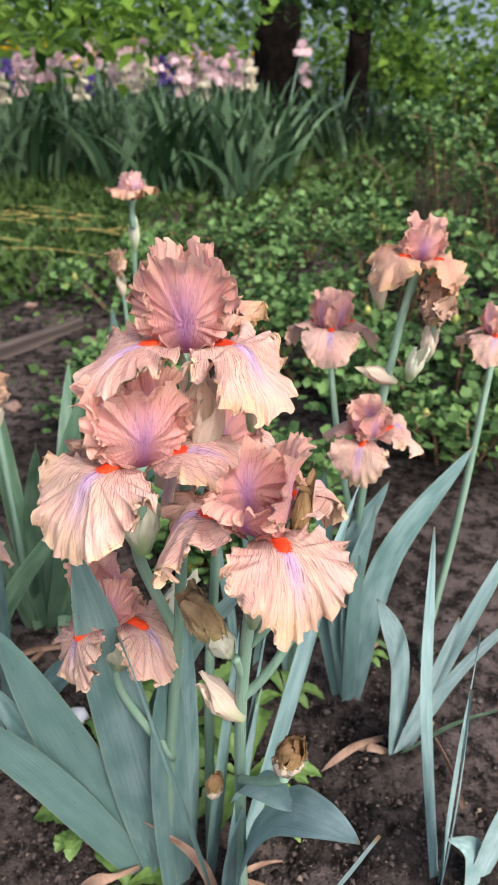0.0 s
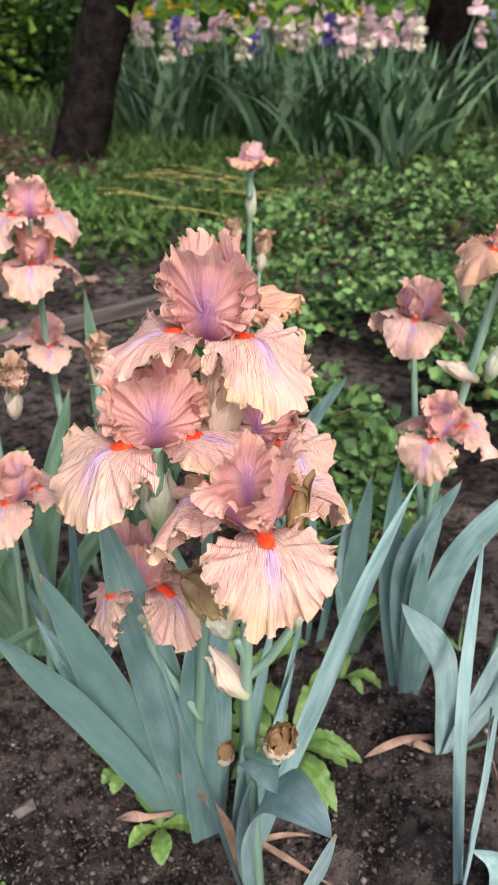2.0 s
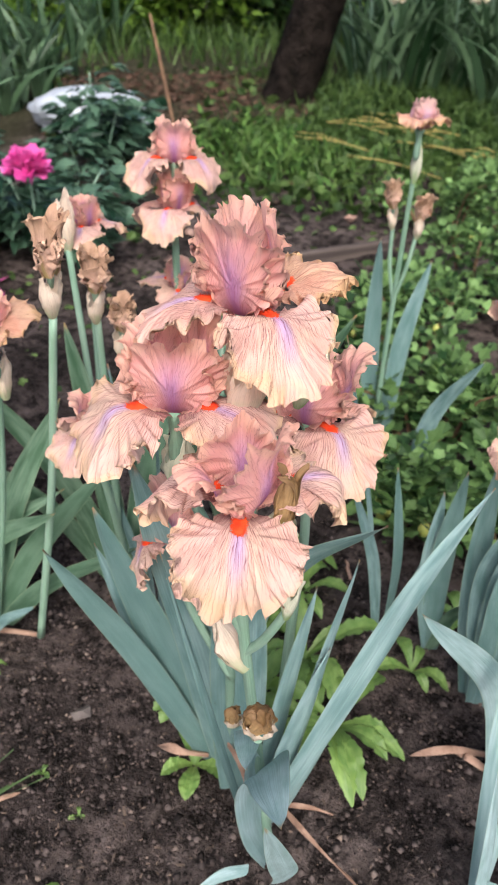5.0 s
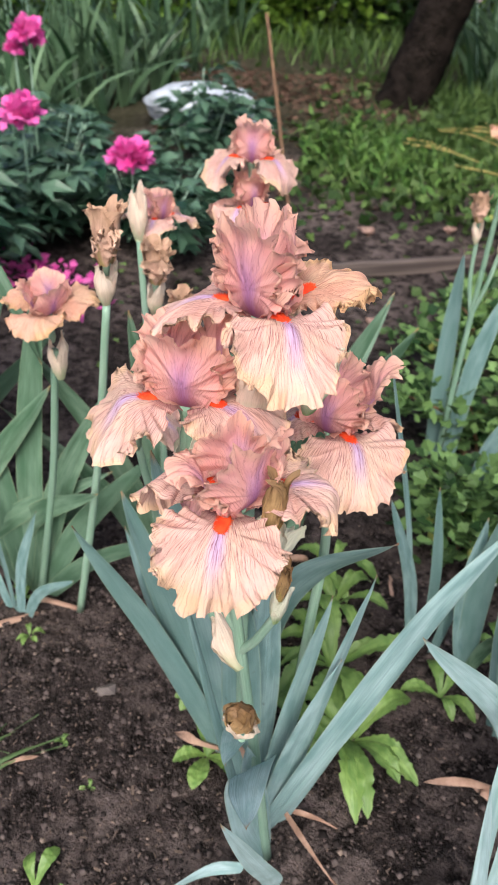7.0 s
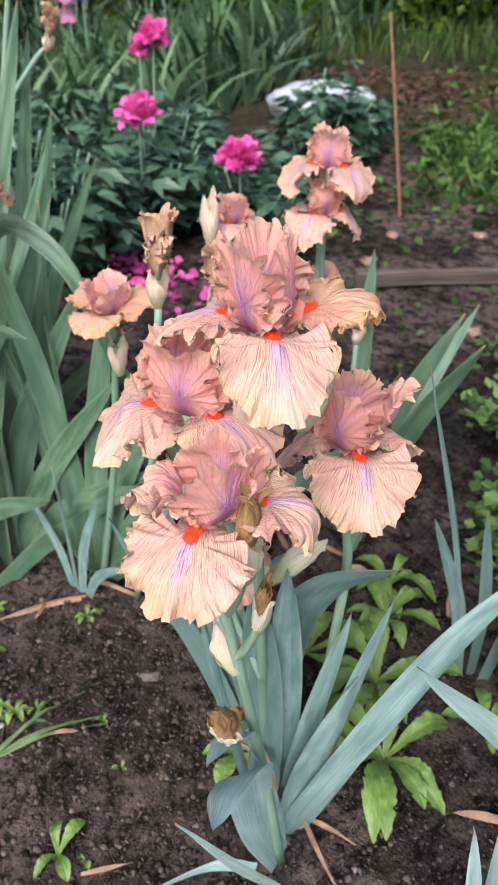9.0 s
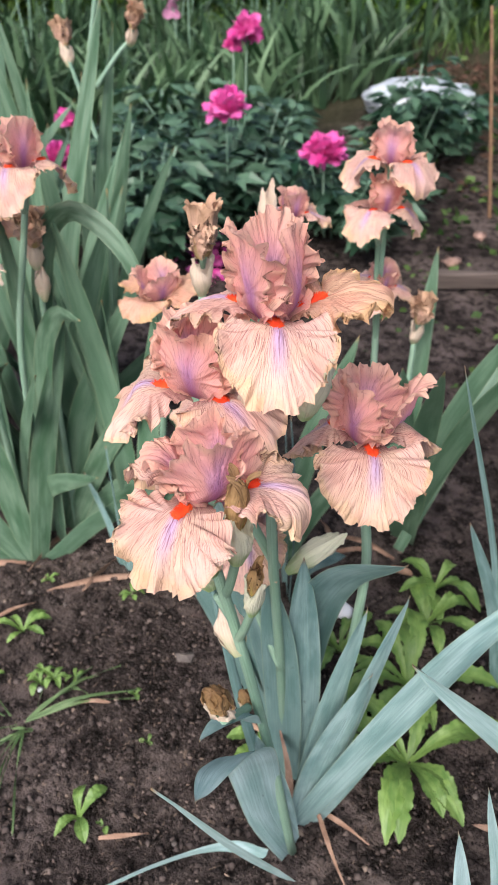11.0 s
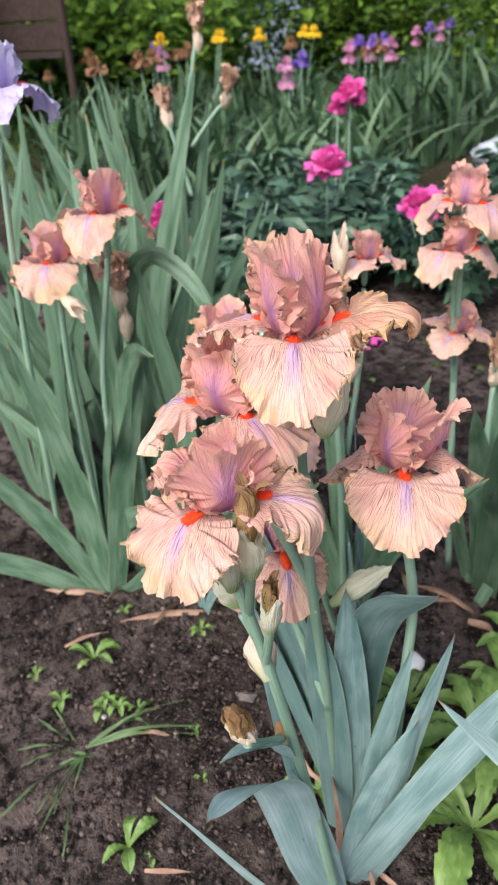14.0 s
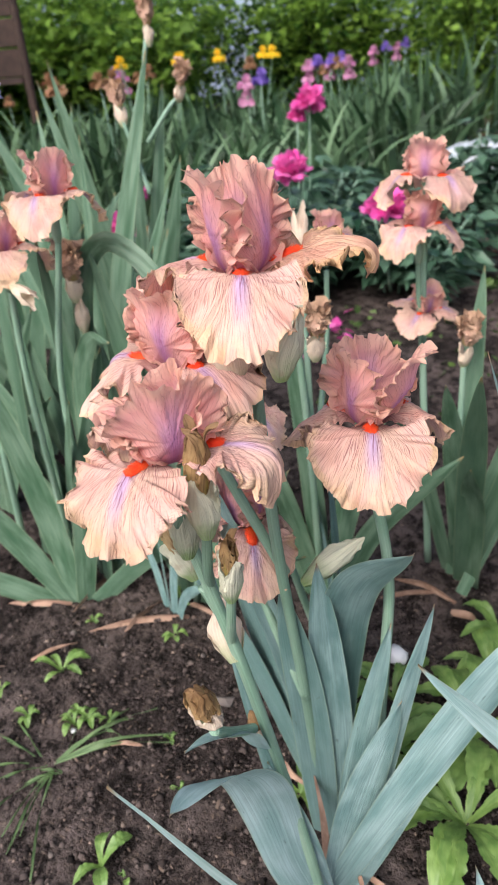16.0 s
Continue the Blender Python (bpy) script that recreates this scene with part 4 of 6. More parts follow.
leaf(p_r2, [(0.24, 0.555, 0), (0.228, 0.54, 0.25), (0.205, 0.49, 0.47)], 0.014, -40, 0, BLADE_PALE)
leaf(p_r2, [(0.24, 0.55, 0), (0.225, 0.515, 0.2), (0.201, 0.477, 0.417)], 0.026, -20, 0, BLADE_PALE)
leaf(p_r2, [(0.29, 0.56, 0), (0.30, 0.54, 0.17), (0.31, 0.52, 0.33)], 0.045, -70, 0, BLADE_PALE)
leaf(p_r2, [(0.28, 0.55, 0), (0.27, 0.55, 0.08), (0.235, 0.55, 0.10)], 0.028, -70, 0, BLADE_PALE)
p_r3 = thing("iris_fan", (-0.02, 0.91, 0), "narrow young iris leaves without flowers", "iris plant", BED)
leaf(p_r3, [(-0.02, 0.91, 0), (-0.03, 0.86, 0.2), (-0.054, 0.785, 0.387)], 0.022, -30, 0)
leaf(p_r3, [(-0.01, 0.93, 0), (0.0, 0.88, 0.2), (-0.01, 0.83, 0.40)], 0.020, -30, 0)
leaf(p_r3, [(-0.02, 0.91, 0), (-0.04, 0.84, 0.3), (-0.06, 0.72, 0.62)], 0.008, -30, 0)
leaf(p_r3, [(0.01, 0.93, 0), (0.03, 0.92, 0.16), (0.07, 0.90, 0.30)], 0.024, -40, 0)

p_g = thing("iris_plant", (-0.60, 0.60, 0), "peach iris with a half-open bloom and withered buds", "iris plant", BED)
bloom(p_g, (-0.448, 0.585, 0.58), 300, [dict(az=120 * i, L=0.072, W=0.036, keys=[(0, 45), (0.35, 20), (0.7, -10), (1, -70)]) for i in range(3)],
      [dict(az=60 + 120 * i, L=0.056, W=0.032, keys=[(0, 50), (0.4, 66), (0.75, 84), (1, 50)]) for i in range(3)], (10, 8), 0.9, AGED_FALL, None, 30, 9.1, "tan ageing iris bloom half open", beards=False)
wilted(p_g, (-0.345, 0.59, 0.62), (0.08, 0, 1), 0.115, 0.022, 6.5, SPATHE, flare=70)
sheath(p_g, (-0.44, 0.59, 0.49), (-0.05, 0, 1), 0.065, 0.013, SPATHE, "pale papery spathe", seed=9)
stalk(p_g, [(-0.58, 0.60, 0), (-0.50, 0.60, 0.3), (-0.445, 0.588, 0.53)])
stalk(p_g, [(-0.50, 0.62, 0), (-0.41, 0.61, 0.35), (-0.345, 0.59, 0.62)])
fan(p_g, (-0.60, 0.60, 0), 20, [(-35, 0.5, 0.045), (-20, 0.62, 0.05), (-8, 0.66, 0.05), (5, 0.6, 0.05), (18, 0.5, 0.045), (32, 0.42, 0.04), (48, 0.36, 0.035)], BLADE_GREEN, 3)
fan(p_g, (-0.70, 0.62, 0), -10, [(-40, 0.5, 0.045), (-24, 0.6, 0.05), (-6, 0.64, 0.05), (12, 0.55, 0.045), (36, 0.45, 0.04)], BLADE_GREEN, 4)
fan(p_g, (-0.58, 0.55, 0), 10, [(-30, 0.20, 0.02), (-8, 0.26, 0.022), (12, 0.24, 0.02), (40, 0.2, 0.02)], BLADE, 5)
p_g2 = thing("iris_plant", (-0.48, 0.80, 0), "peach iris with drooping blooms and a white bud", "iris plant", BED)
wilted(p_g2, (-0.40, 0.72, 0.55), (0.05, 0, 1), 0.10, 0.024, 11.5, SPATHE)
simple_bloom(p_g2, (-0.53, 0.86, 0.615), 300, 0.8, 10.4, droop=0.5)
simple_bloom(p_g2, (-0.29, 0.575, 0.50), 270, 0.85, 10.9)
sheath(p_g2, (-0.513, 0.803, 0.60), (0, 0, 1), 0.085, 0.015, SPATHE, "whitish papery bud", "bud", 11)
wilted(p_g2, (-0.38, 0.74, 0.50), (0.1, 0, 1), 0.09, 0.022, 7.5, SPATHE)
stalk(p_g2, [(-0.48, 0.80, 0), (-0.49, 0.80, 0.3), (-0.513, 0.803, 0.62)])
stalk(p_g2, [(-0.47, 0.80, 0), (-0.43, 0.76, 0.3), (-0.40, 0.722, 0.56)])
stalk(p_g2, [(-0.49, 0.81, 0.3), (-0.52, 0.85, 0.45), (-0.53, 0.86, 0.57)], 0.005, 0.004, "side_stalk")
stalk(p_g2, [(-0.40, 0.74, 0), (-0.33, 0.65, 0.25), (-0.29, 0.577, 0.46)])
fan(p_g2, (-0.46, 0.80, 0), 30, [(-38, 0.42, 0.04), (-20, 0.5, 0.045), (-5, 0.52, 0.045), (12, 0.5, 0.045), (28, 0.44, 0.04)], BLADE_GREEN, 6)
fan(p_g2, (-0.36, 0.76, 0), -20, [(-30, 0.36, 0.035), (-12, 0.46, 0.04), (10, 0.46, 0.04), (30, 0.4, 0.035)], BLADE, 7)

p_f = thing("iris_plant", (-0.40, 1.03, 0), "peach iris with two stacked open blooms", "iris plant", BED)
simple_bloom(p_f, (-0.455, 0.985, 0.692), 4, 1.06, 11.3)
simple_bloom(p_f, (-0.445, 0.965, 0.628), 285, 1.0, 12.7)
simple_bloom(p_f, (-0.465, 1.0, 0.49), 300, 0.85, 13.7, droop=0.6, tilt=(0, 10))
wilted(p_f, (-0.40, 1.03, 0.41), (0.1, 0, 1), 0.09, 0.024, 8.1, SPATHE)
stalk(p_f, [(-0.44, 1.02, 0), (-0.46, 1.0, 0.4), (-0.46, 0.987, 0.645)])
stalk(p_f, [(-0.46, 1.0, 0.40), (-0.455, 0.98, 0.52), (-0.446, 0.967, 0.59)], 0.005, 0.004, "side_stalk")
stalk(p_f, [(-0.40, 1.04, 0), (-0.40, 1.03, 0.42)])
for tip, w in (((-0.149, 0.994, 0.52), 0.040), ((-0.165, 0.825, 0.53), 0.042), ((-0.434, 1.092, 0.554), 0.036), ((-0.351, 1.324, 0.419), 0.03), ((-0.25, 1.10, 0.50), 0.036), ((-0.30, 0.90, 0.45), 0.04), ((-0.22, 0.88, 0.36), 0.046), ((-0.42, 0.90, 0.38), 0.036)):
    t = Vector(tip)
    b = Vector((-0.36, 1.03, 0)) + Vector((rng.uniform(-0.04, 0.04), rng.uniform(-0.03, 0.03), 0))
    leaf(p_f, [b, b.lerp(t, 0.5) + Vector((0, 0, 0.05)), t], w, -60 + rng.uniform(-20, 20), 0, BLADE_GREEN)

p_i = thing("iris_plant", (-0.24, 1.46, 0), "single peach iris with a wilting bloom and pale buds", "iris plant", BED)
bloom(p_i, (-0.223, 1.42, 0.70), 262, [dict(az=120 * i, L=0.056, W=0.030, keys=[(0, 66), (0.3, 50), (0.6, 0), (1, -90)], crumple=1.8) for i in range(3)],
      [dict(az=60 + 120 * i, L=0.048, W=0.026, keys=[(0, 60), (0.4, 80), (0.75, 100), (1, 120)], crumple=1.8) for i in range(3)], (0, 0), 1.05, AGED_FALL, FADED_STD, 28, 14.4, "wilting tan bloom with a lilac heart", beards=False)
sheath(p_i, (-0.223, 1.43, 0.605), (0, 0, 1), 0.07, 0.010, SPATHE_GREEN, seed=21)
wilted(p_i, (-0.255, 1.44, 0.51), (-0.1, 0, 1), 0.10, 0.020, 9.1, SPATHE)
wilted(p_i, (-0.205, 1.44, 0.50), (0.1, 0, 1), 0.09, 0.020, 9.6, SPATHE)
stalk(p_i, [(-0.24, 1.46, 0), (-0.235, 1.45, 0.35), (-0.223, 1.428, 0.68)])
stalk(p_i, [(-0.236, 1.45, 0.36), (-0.25, 1.44, 0.44), (-0.255, 1.44, 0.52)], 0.004, 0.004, "side_stalk")
stalk(p_i, [(-0.236, 1.45, 0.36), (-0.215, 1.44, 0.44), (-0.205, 1.44, 0.51)], 0.004, 0.004, "side_stalk")
leaf(p_i, [(-0.26, 1.47, 0), (-0.28, 1.48, 0.25), (-0.291, 1.487, 0.475)], 0.04, -80, 0)
leaf(p_i, [(-0.22, 1.47, 0), (-0.215, 1.49, 0.25), (-0.185, 1.513, 0.44)], 0.04, -80, 0)
leaf(p_i, [(-0.10, 1.3, 0), (-0.08, 1.3, 0.2), (0.0, 1.28, 0.36)], 0.035, -80, 0)

p_j = thing("iris_plant", (-0.76, 0.48, 0), "peach iris clump with two open blooms and dense leaves", "iris plant", BED)
simple_bloom(p_j, (-0.615, 0.482, 0.718), 322, 1.12, 15.2)
simple_bloom(p_j, (-0.685, 0.415, 0.645), 335, 1.1, 16.1)
wilted(p_j, (-0.70, 0.512, 0.55), (0.05, 0, 1), 0.095, 0.032, 10.2, SPATHE)
sheath(p_j, (-0.695, 0.515, 0.50), (0, 0, 1), 0.06, 0.014, SPATHE, "pale papery spathe", seed=22)
sheath(p_j, (-0.63, 0.41, 0.615), (0.7, 0.3, -0.3), 0.06, 0.012, SPATHE, "dull pink spent bud", "bud", 23)
stalk(p_j, [(-0.76, 0.48, 0), (-0.69, 0.46, 0.4), (-0.615, 0.483, 0.67)])
stalk(p_j, [(-0.80, 0.44, 0), (-0.74, 0.42, 0.4), (-0.685, 0.417, 0.60)])
stalk(p_j, [(-0.74, 0.52, 0), (-0.71, 0.515, 0.52)])
fan(p_j, (-0.76, 0.50, 0), 35, [(-42, 0.50, 0.045), (-26, 0.58, 0.05), (-12, 0.64, 0.05), (2, 0.66, 0.05), (16, 0.6, 0.05), (30, 0.52, 0.045), (46, 0.45, 0.04)], BLADE_GREEN, 11)
fan(p_j, (-0.84, 0.44, 0), 10, [(-40, 0.5, 0.045), (-22, 0.58, 0.05), (-6, 0.64, 0.05), (10, 0.62, 0.05), (26, 0.55, 0.045), (44, 0.46, 0.04)], BLADE_GREEN, 12)
fan(p_j, (-0.92, 0.56, 0), 60, [(-40, 0.52, 0.045), (-20, 0.6, 0.05), (-3, 0.66, 0.05), (14, 0.62, 0.05), (34, 0.5, 0.045)], BLADE_GREEN, 13)
fan(p_j, (-0.70, 0.42, 0), 70, [(-62, 0.5, 0.05), (-30, 0.5, 0.045), (-8, 0.55, 0.045), (12, 0.52, 0.045), (60, 0.4, 0.045)], BLADE_GREEN, 14)
leaf(p_j, [(-0.72, 0.48, 0.0), (-0.66, 0.48, 0.38), (-0.59, 0.49, 0.52), (-0.51, 0.499, 0.545)], 0.032, -60, 30, BLADE_GREEN)
leaf(p_j, [(-0.76, 0.50, 0.0), (-0.72, 0.52, 0.5), (-0.66, 0.55, 0.64), (-0.58, 0.60, 0.60), (-0.55, 0.64, 0.45)], 0.034, -40, 40, BLADE_GREEN)
for x, y, pl, sd, open_out in ((-1.05, 0.62, 40, 15, 0.5), (-1.2, 0.78, 60, 16, 0.45), (-1.3, 0.5, 70, 17, 0.7), (-1.1, 0.36, 20, 19, 0.9), (-1.75, 0.75, 80, 23, 0.6), (-2.1, 0.7, 30, 24, 0.9), (-1.6, 0.4, 40, 25, 0.9)):
    p = thing("iris_fan", (x, y, 0), "tall green iris leaf fan behind the peach blooms", "iris plant", BED)
    fan(p, (x, y, 0), pl, [((q + rng.uniform(-4, 4)) * open_out, rng.uniform(0.5, 0.8) + (0.12 if open_out < 0.6 else 0.0), rng.uniform(0.035, 0.05)) for q in (-36, -22, -10, 2, 14, 26, 38)], BLADE_GREEN, sd)
p_s = thing("iris_plant", (-1.18, 0.68, 0), "tall iris stalk with withered brown blooms", "iris plant", BED)
stalk(p_s, [(-1.18, 0.68, -0.01), (-1.145, 0.76, 0.5), (-1.10, 0.84, 0.93)])
stalk(p_s, [(-1.12, 0.81, 0.62), (-1.15, 0.80, 0.70), (-1.17, 0.79, 0.76)], 0.005, 0.004, "side_stalk")
stalk(p_s, [(-1.12, 0.82, 0.72), (-1.09, 0.86, 0.78), (-1.08, 0.88, 0.80)], 0.005, 0.004, "side_stalk")
wilted(p_s, (-1.10, 0.84, 0.89), (0, 0, 1), 0.09, 0.020, 12.3, SPATHE)
wilted(p_s, (-1.17, 0.79, 0.75), (-0.3, 0, 1), 0.09, 0.022, 12.9, SPATHE)
wilted(p_s, (-1.08, 0.88, 0.79), (0.3, 0.1, 1), 0.08, 0.020, 13.3, SPATHE)
p_l = thing("iris_plant", (-0.86, 0.36, 0), "lilac-white bearded iris at the edge of the clump", "iris plant", BED)
simple_bloom(p_l, (-0.67, 0.385, 0.875), 335, 1.05, 17.7, fall_mat=LILAC_FALL, std_mat=LILAC_STD, label="pale lilac ruffled iris bloom")
stalk(p_l, [(-0.86, 0.36, 0), (-0.78, 0.365, 0.5), (-0.682, 0.375, 0.82)])
leaf(p_l, [(-0.88, 0.40, 0), (-0.84, 0.42, 0.5), (-0.80, 0.43, 0.9)], 0.03, -60, 0, BLADE_GREEN)


# ---- board, stick, bag, stones, litter ----
def build_board():
    a, b = Vector((-1.19, 1.99, 0.0)), Vector((-0.66, 2.75, 0.02))
    d = b - a
    bm = bmesh.new()
    bmesh.ops.create_cube(bm, size=1)
    bmesh.ops.scale(bm, vec=(d.length, 0.030, 0.055), verts=bm.verts)
    bmesh.ops.subdivide_edges(bm, edges=[e for e in bm.edges if abs((e.verts[0].co - e.verts[1].co).x) > 0.1], cuts=30)
    bmesh.ops.bevel(bm, geom=[e for e in bm.edges if e.calc_face_angle(0) > 1], offset=0.004, segments=1, affect="EDGES")
    for v in bm.verts:
        v.co.z += 0.006 * noise.noise(Vector((v.co.x * 5, v.co.y * 20, 1)))
        v.co.y += 0.004 * noise.noise(Vector((v.co.x * 7, 3, v.co.z * 20)))
    me = bpy.data.meshes.new("board")
    bm.to_mesh(me)
    me.materials.append(WOOD)
    ob = new("board", me)
    ob.matrix_world = Matrix.Translation((a + b) / 2 + Vector((0, 0, 0.026))) @ pose(0, 0, 0, 0, 0, math.degrees(math.atan2(d.y, d.x)))
    tagged(ob, "weathered grey wooden edging board on the soil", "board")


build_board()


def lump(name, at, size, material, label, category, seed, flat=0.6, rough=0.25, freq=2.0, group="", sub=2):
    bm = bmesh.new()
    bmesh.ops.create_icosphere(bm, subdivisions=sub, radius=0.5)
    for v in bm.verts:
        v.co *= 1 + rough * noise.noise(v.co * freq * 2 + Vector((seed, 0, 0))) + rough * 0.4 * noise.noise(v.co * freq * 6 + Vector((seed, 4, 0)))
        v.co.z *= flat
        v.co *= size
    me = bpy.data.meshes.new(name)
    bm.to_mesh(me)
    me.materials.append(material)
    me.polygons.foreach_set("use_smooth", [True] * len(me.polygons))
    ob = new(name, me)
    ob.location = at
    ob.rotation_euler = (0, 0, seed)
    return tagged(ob, label, category, group)


lump("stone", on_ground(-0.341, 0.537, 0.004), 0.030, STONE, "small angular grey stone lying on soil", "stone", 1.3, 0.5, 0.7, 3.0, sub=1).data.polygons.foreach_set("use_smooth", [False] * 80)
lump("white_shell", on_ground(-0.27, 0.81, 0.012), 0.032, WHITE, "smooth white eggshell piece beside a weed", "shell", 2.2, 0.8, 0.5)
lump("white_shell", on_ground(0.015, 1.16, 0.01), 0.035, WHITE, "white eggshell piece lying among leaves", "shell", 3.2, 0.5, 0.1)
for i, (x, y, s) in enumerate(((-0.62, 0.38, 0.012), (-0.56, 0.42, 0.008), (-0.25, 0.24, 0.009), (-0.42, 0.32, 0.010), (-0.3, 0.66, 0.012), (0.08, 0.75, 0.010), (-0.1, 0.38, 0.008), (-0.45, 0.55, 0.009))):
    lump("pebble", on_ground(x, y, 0.002), s, WHITE if i == 3 else STONE, "tiny pale pebble on dark soil", "pebble", i + 0.4, 0.7, 0.3, group="pebbles on the soil", sub=1)


def build_bag():
    bm = bmesh.new()
    bmesh.ops.create_icosphere(bm, subdivisions=5, radius=0.5)
    for v in bm.verts:
        c = v.co.copy()
        k = 0.22 * noise.noise(c * 2.5) + 0.14 * abs(noise.noise(c * 6)) + 0.06 * abs(noise.noise(c * 14))
        v.co = c * (1 + k)
        v.co = Vector((v.co.x * 0.60, v.co.y * 0.36, max(v.co.z, -0.3) * 0.25))
    me = bpy.data.meshes.new("plastic_bag")
    bm.to_mesh(me)
    me.materials.append(BAG)
    me.polygons.foreach_set("use_smooth", [True] * len(me.polygons))
    ob = new("plastic_bag", me)
    ob.matrix_world = Matrix.Translation(on_ground(-2.52, 3.25, 0.06)) @ pose(0, 0, 0, 0, 0, 35)
    tagged(ob, "crumpled white plastic bag lying on the soil", "bag")


build_bag()
_stick = new("stick", tube_mesh("stick", [(0, 0, -0.03), (-0.09, 0.0, 0.35), (-0.19, 0.01, 0.72)], 0.008, 0.006, TWIG, 14, 7, 0.2))
_stick.location = on_ground(-1.5, 2.63)
tagged(_stick, "thin brown wooden stick standing in soil", "stick")


def dry_leaf(x, y, az, length, w, up=0.0, curl=0.008, seed=1):
    rg = random.Random(seed)
    c, s = math.cos(radians(az)), math.sin(radians(az))
    p = [on_ground(x, y, 0.004 + up), on_ground(x + c * length * 0.5, y + s * length * 0.5, 0.006 + curl + up * 0.5), on_ground(x + c * length + rg.uniform(-0.02, 0.02), y + s * length + rg.uniform(-0.02, 0.02), 0.006)]
    t = thing("dry_leaf", p[0], "shrivelled tan iris leaf lying on soil", "dry leaf", "dry leaves on the soil")
    part("leaf_blade", blade_mesh([q - p[0] for q in p], w, az + 90 + rg.uniform(-60, 60), rg.uniform(-90, 90), DRY, 14, 0.0015, 0.5, "leaf_blade"), t)


for i, q in enumerate(((-0.02, 0.55, -20, 0.12, 0.014), (-0.03, 0.56, 10, 0.09, 0.012), (-0.14, 0.57, 200, 0.10, 0.014), (-0.13, 0.58, 150, 0.06, 0.018), (0.20, 0.76, 200, 0.09, 0.016), (0.21, 0.75, 185, 0.07, 0.012),
                       (-0.50, 0.62, 210, 0.10, 0.014), (-0.55, 0.57, 250, 0.16, 0.016), (-0.62, 0.55, 300, 0.13, 0.012), (-0.32, 0.98, 200, 0.12, 0.015), (-0.36, 0.97, 240, 0.10, 0.012), (-0.42, 0.92, 170, 0.07, 0.014), (-0.16, 0.30, 60, 0.06, 0.010), (-0.36, 0.36, 40, 0.05, 0.008),
                       (-0.7, 0.40, 250, 0.12, 0.014), (-0.74, 0.5, 300, 0.10, 0.012), (-0.60, 0.30, 80, 0.08, 0.008), (0.30, 0.66, 100, 0.10, 0.012), (-0.05, 0.27, 220, 0.09, 0.014), (-0.03, 0.30, 200, 0.06, 0.01), (0.16, 0.93, 40, 0.08, 0.02), (-0.30, 0.95, 20, 0.05, 0.02), (-0.1, 1.0, 130, 0.06, 0.02))):
    dry_leaf(*q, up=0.02 if i in (0, 2, 4) else 0.0, seed=i)


# ---- crumbs on the soil, small weeds, dandelion, grass tufts ----
def build_crumbs():
    rg = np.random.RandomState(5)
    n = 26000
    tv = np.array([(1, 0, 0), (0, 1, 0), (-1, 0, 0), (0, -1, 0), (0, 0, 1), (0, 0, -1)], float)
    tf = np.array([(0, 1, 4), (1, 2, 4), (2, 3, 4), (3, 0, 4), (1, 0, 5), (2, 1, 5), (3, 2, 5), (0, 3, 5)])
    xs, ys = rg.normal(-0.25, 0.42, n), rg.normal(0.55, 0.40, n)
    size = rg.uniform(0.0010, 0.0032, n) * np.where(rg.random_sample(n) < 0.15, 2.2, 1.0)
    turn = rg.uniform(0, 6.28, n)
    v = tv[None] * size[:, None, None] * rg.uniform(0.6, 1.35, (n, 6, 3)) * np.array((1, 1, 0.75))
    c, s = np.cos(turn)[:, None], np.sin(turn)[:, None]
    v = np.stack((v[..., 0] * c - v[..., 1] * s, v[..., 0] * s + v[..., 1] * c, v[..., 2]), -1)
    foot = np.array([on_ground(x, y, 0.0) for x, y in zip(xs, ys)])
    foot[:, 2] += size * 0.25
    faces = tf[None] + 6 * np.arange(n)[:, None, None]
    a = Mat("soil_crumbs", 0.95, 0.1)
    a.colour(a.mix(a.step(a.isl, 0.95, 1.0), a.mix(a.isl, (0.012, 0.0095, 0.009), (0.12, 0.094, 0.085)), (0.26, 0.20, 0.16)))
    tagged(new("soil_crumbs", mesh_of("soil_crumbs", (v + foot[:, None]).reshape(-1, 3).tolist(), faces.reshape(-1, 3).tolist(), a.m, None, True)), "loose dark soil crumbs with pale specks", "soil", kind="stuff")


build_crumbs()


def build_chaff():
    """Thin tan shreds of dead petals and stems, flat on the soil."""
    rg = random.Random(19)
    shred = (np.array([(0, -0.12, 0), (0, 0.12, 0), (0.5, -0.2, 0.12), (0.5, 0.16, 0.05), (1, -0.06, 0), (1, 0.10, 0.06)], float), [(0, 2, 3, 1), (2, 4, 5, 3)])
    tan = foliage_material("chaff", (0.05, 0.036, 0.03), (0.26, 0.19, 0.145), 0.05, 0.8)
    samples = []
    for _ in range(3600):
        x, y = rg.gauss(-0.25, 0.40), rg.gauss(0.5, 0.36)
        a = rg.uniform(0, 6.28)
        samples.append((np.array(on_ground(x, y, 0.003)), np.array((math.cos(a), math.sin(a), rg.uniform(-0.1, 0.25))), rg.uniform(0.002, 0.007) * (1.9 if rg.random() < 0.05 else 1.0)))
    tagged(new("chaff", cloud_mesh("chaff", samples, shred, tan, 19)), "thin tan shreds of dead leaves on the soil", "litter", kind="stuff")


build_chaff()


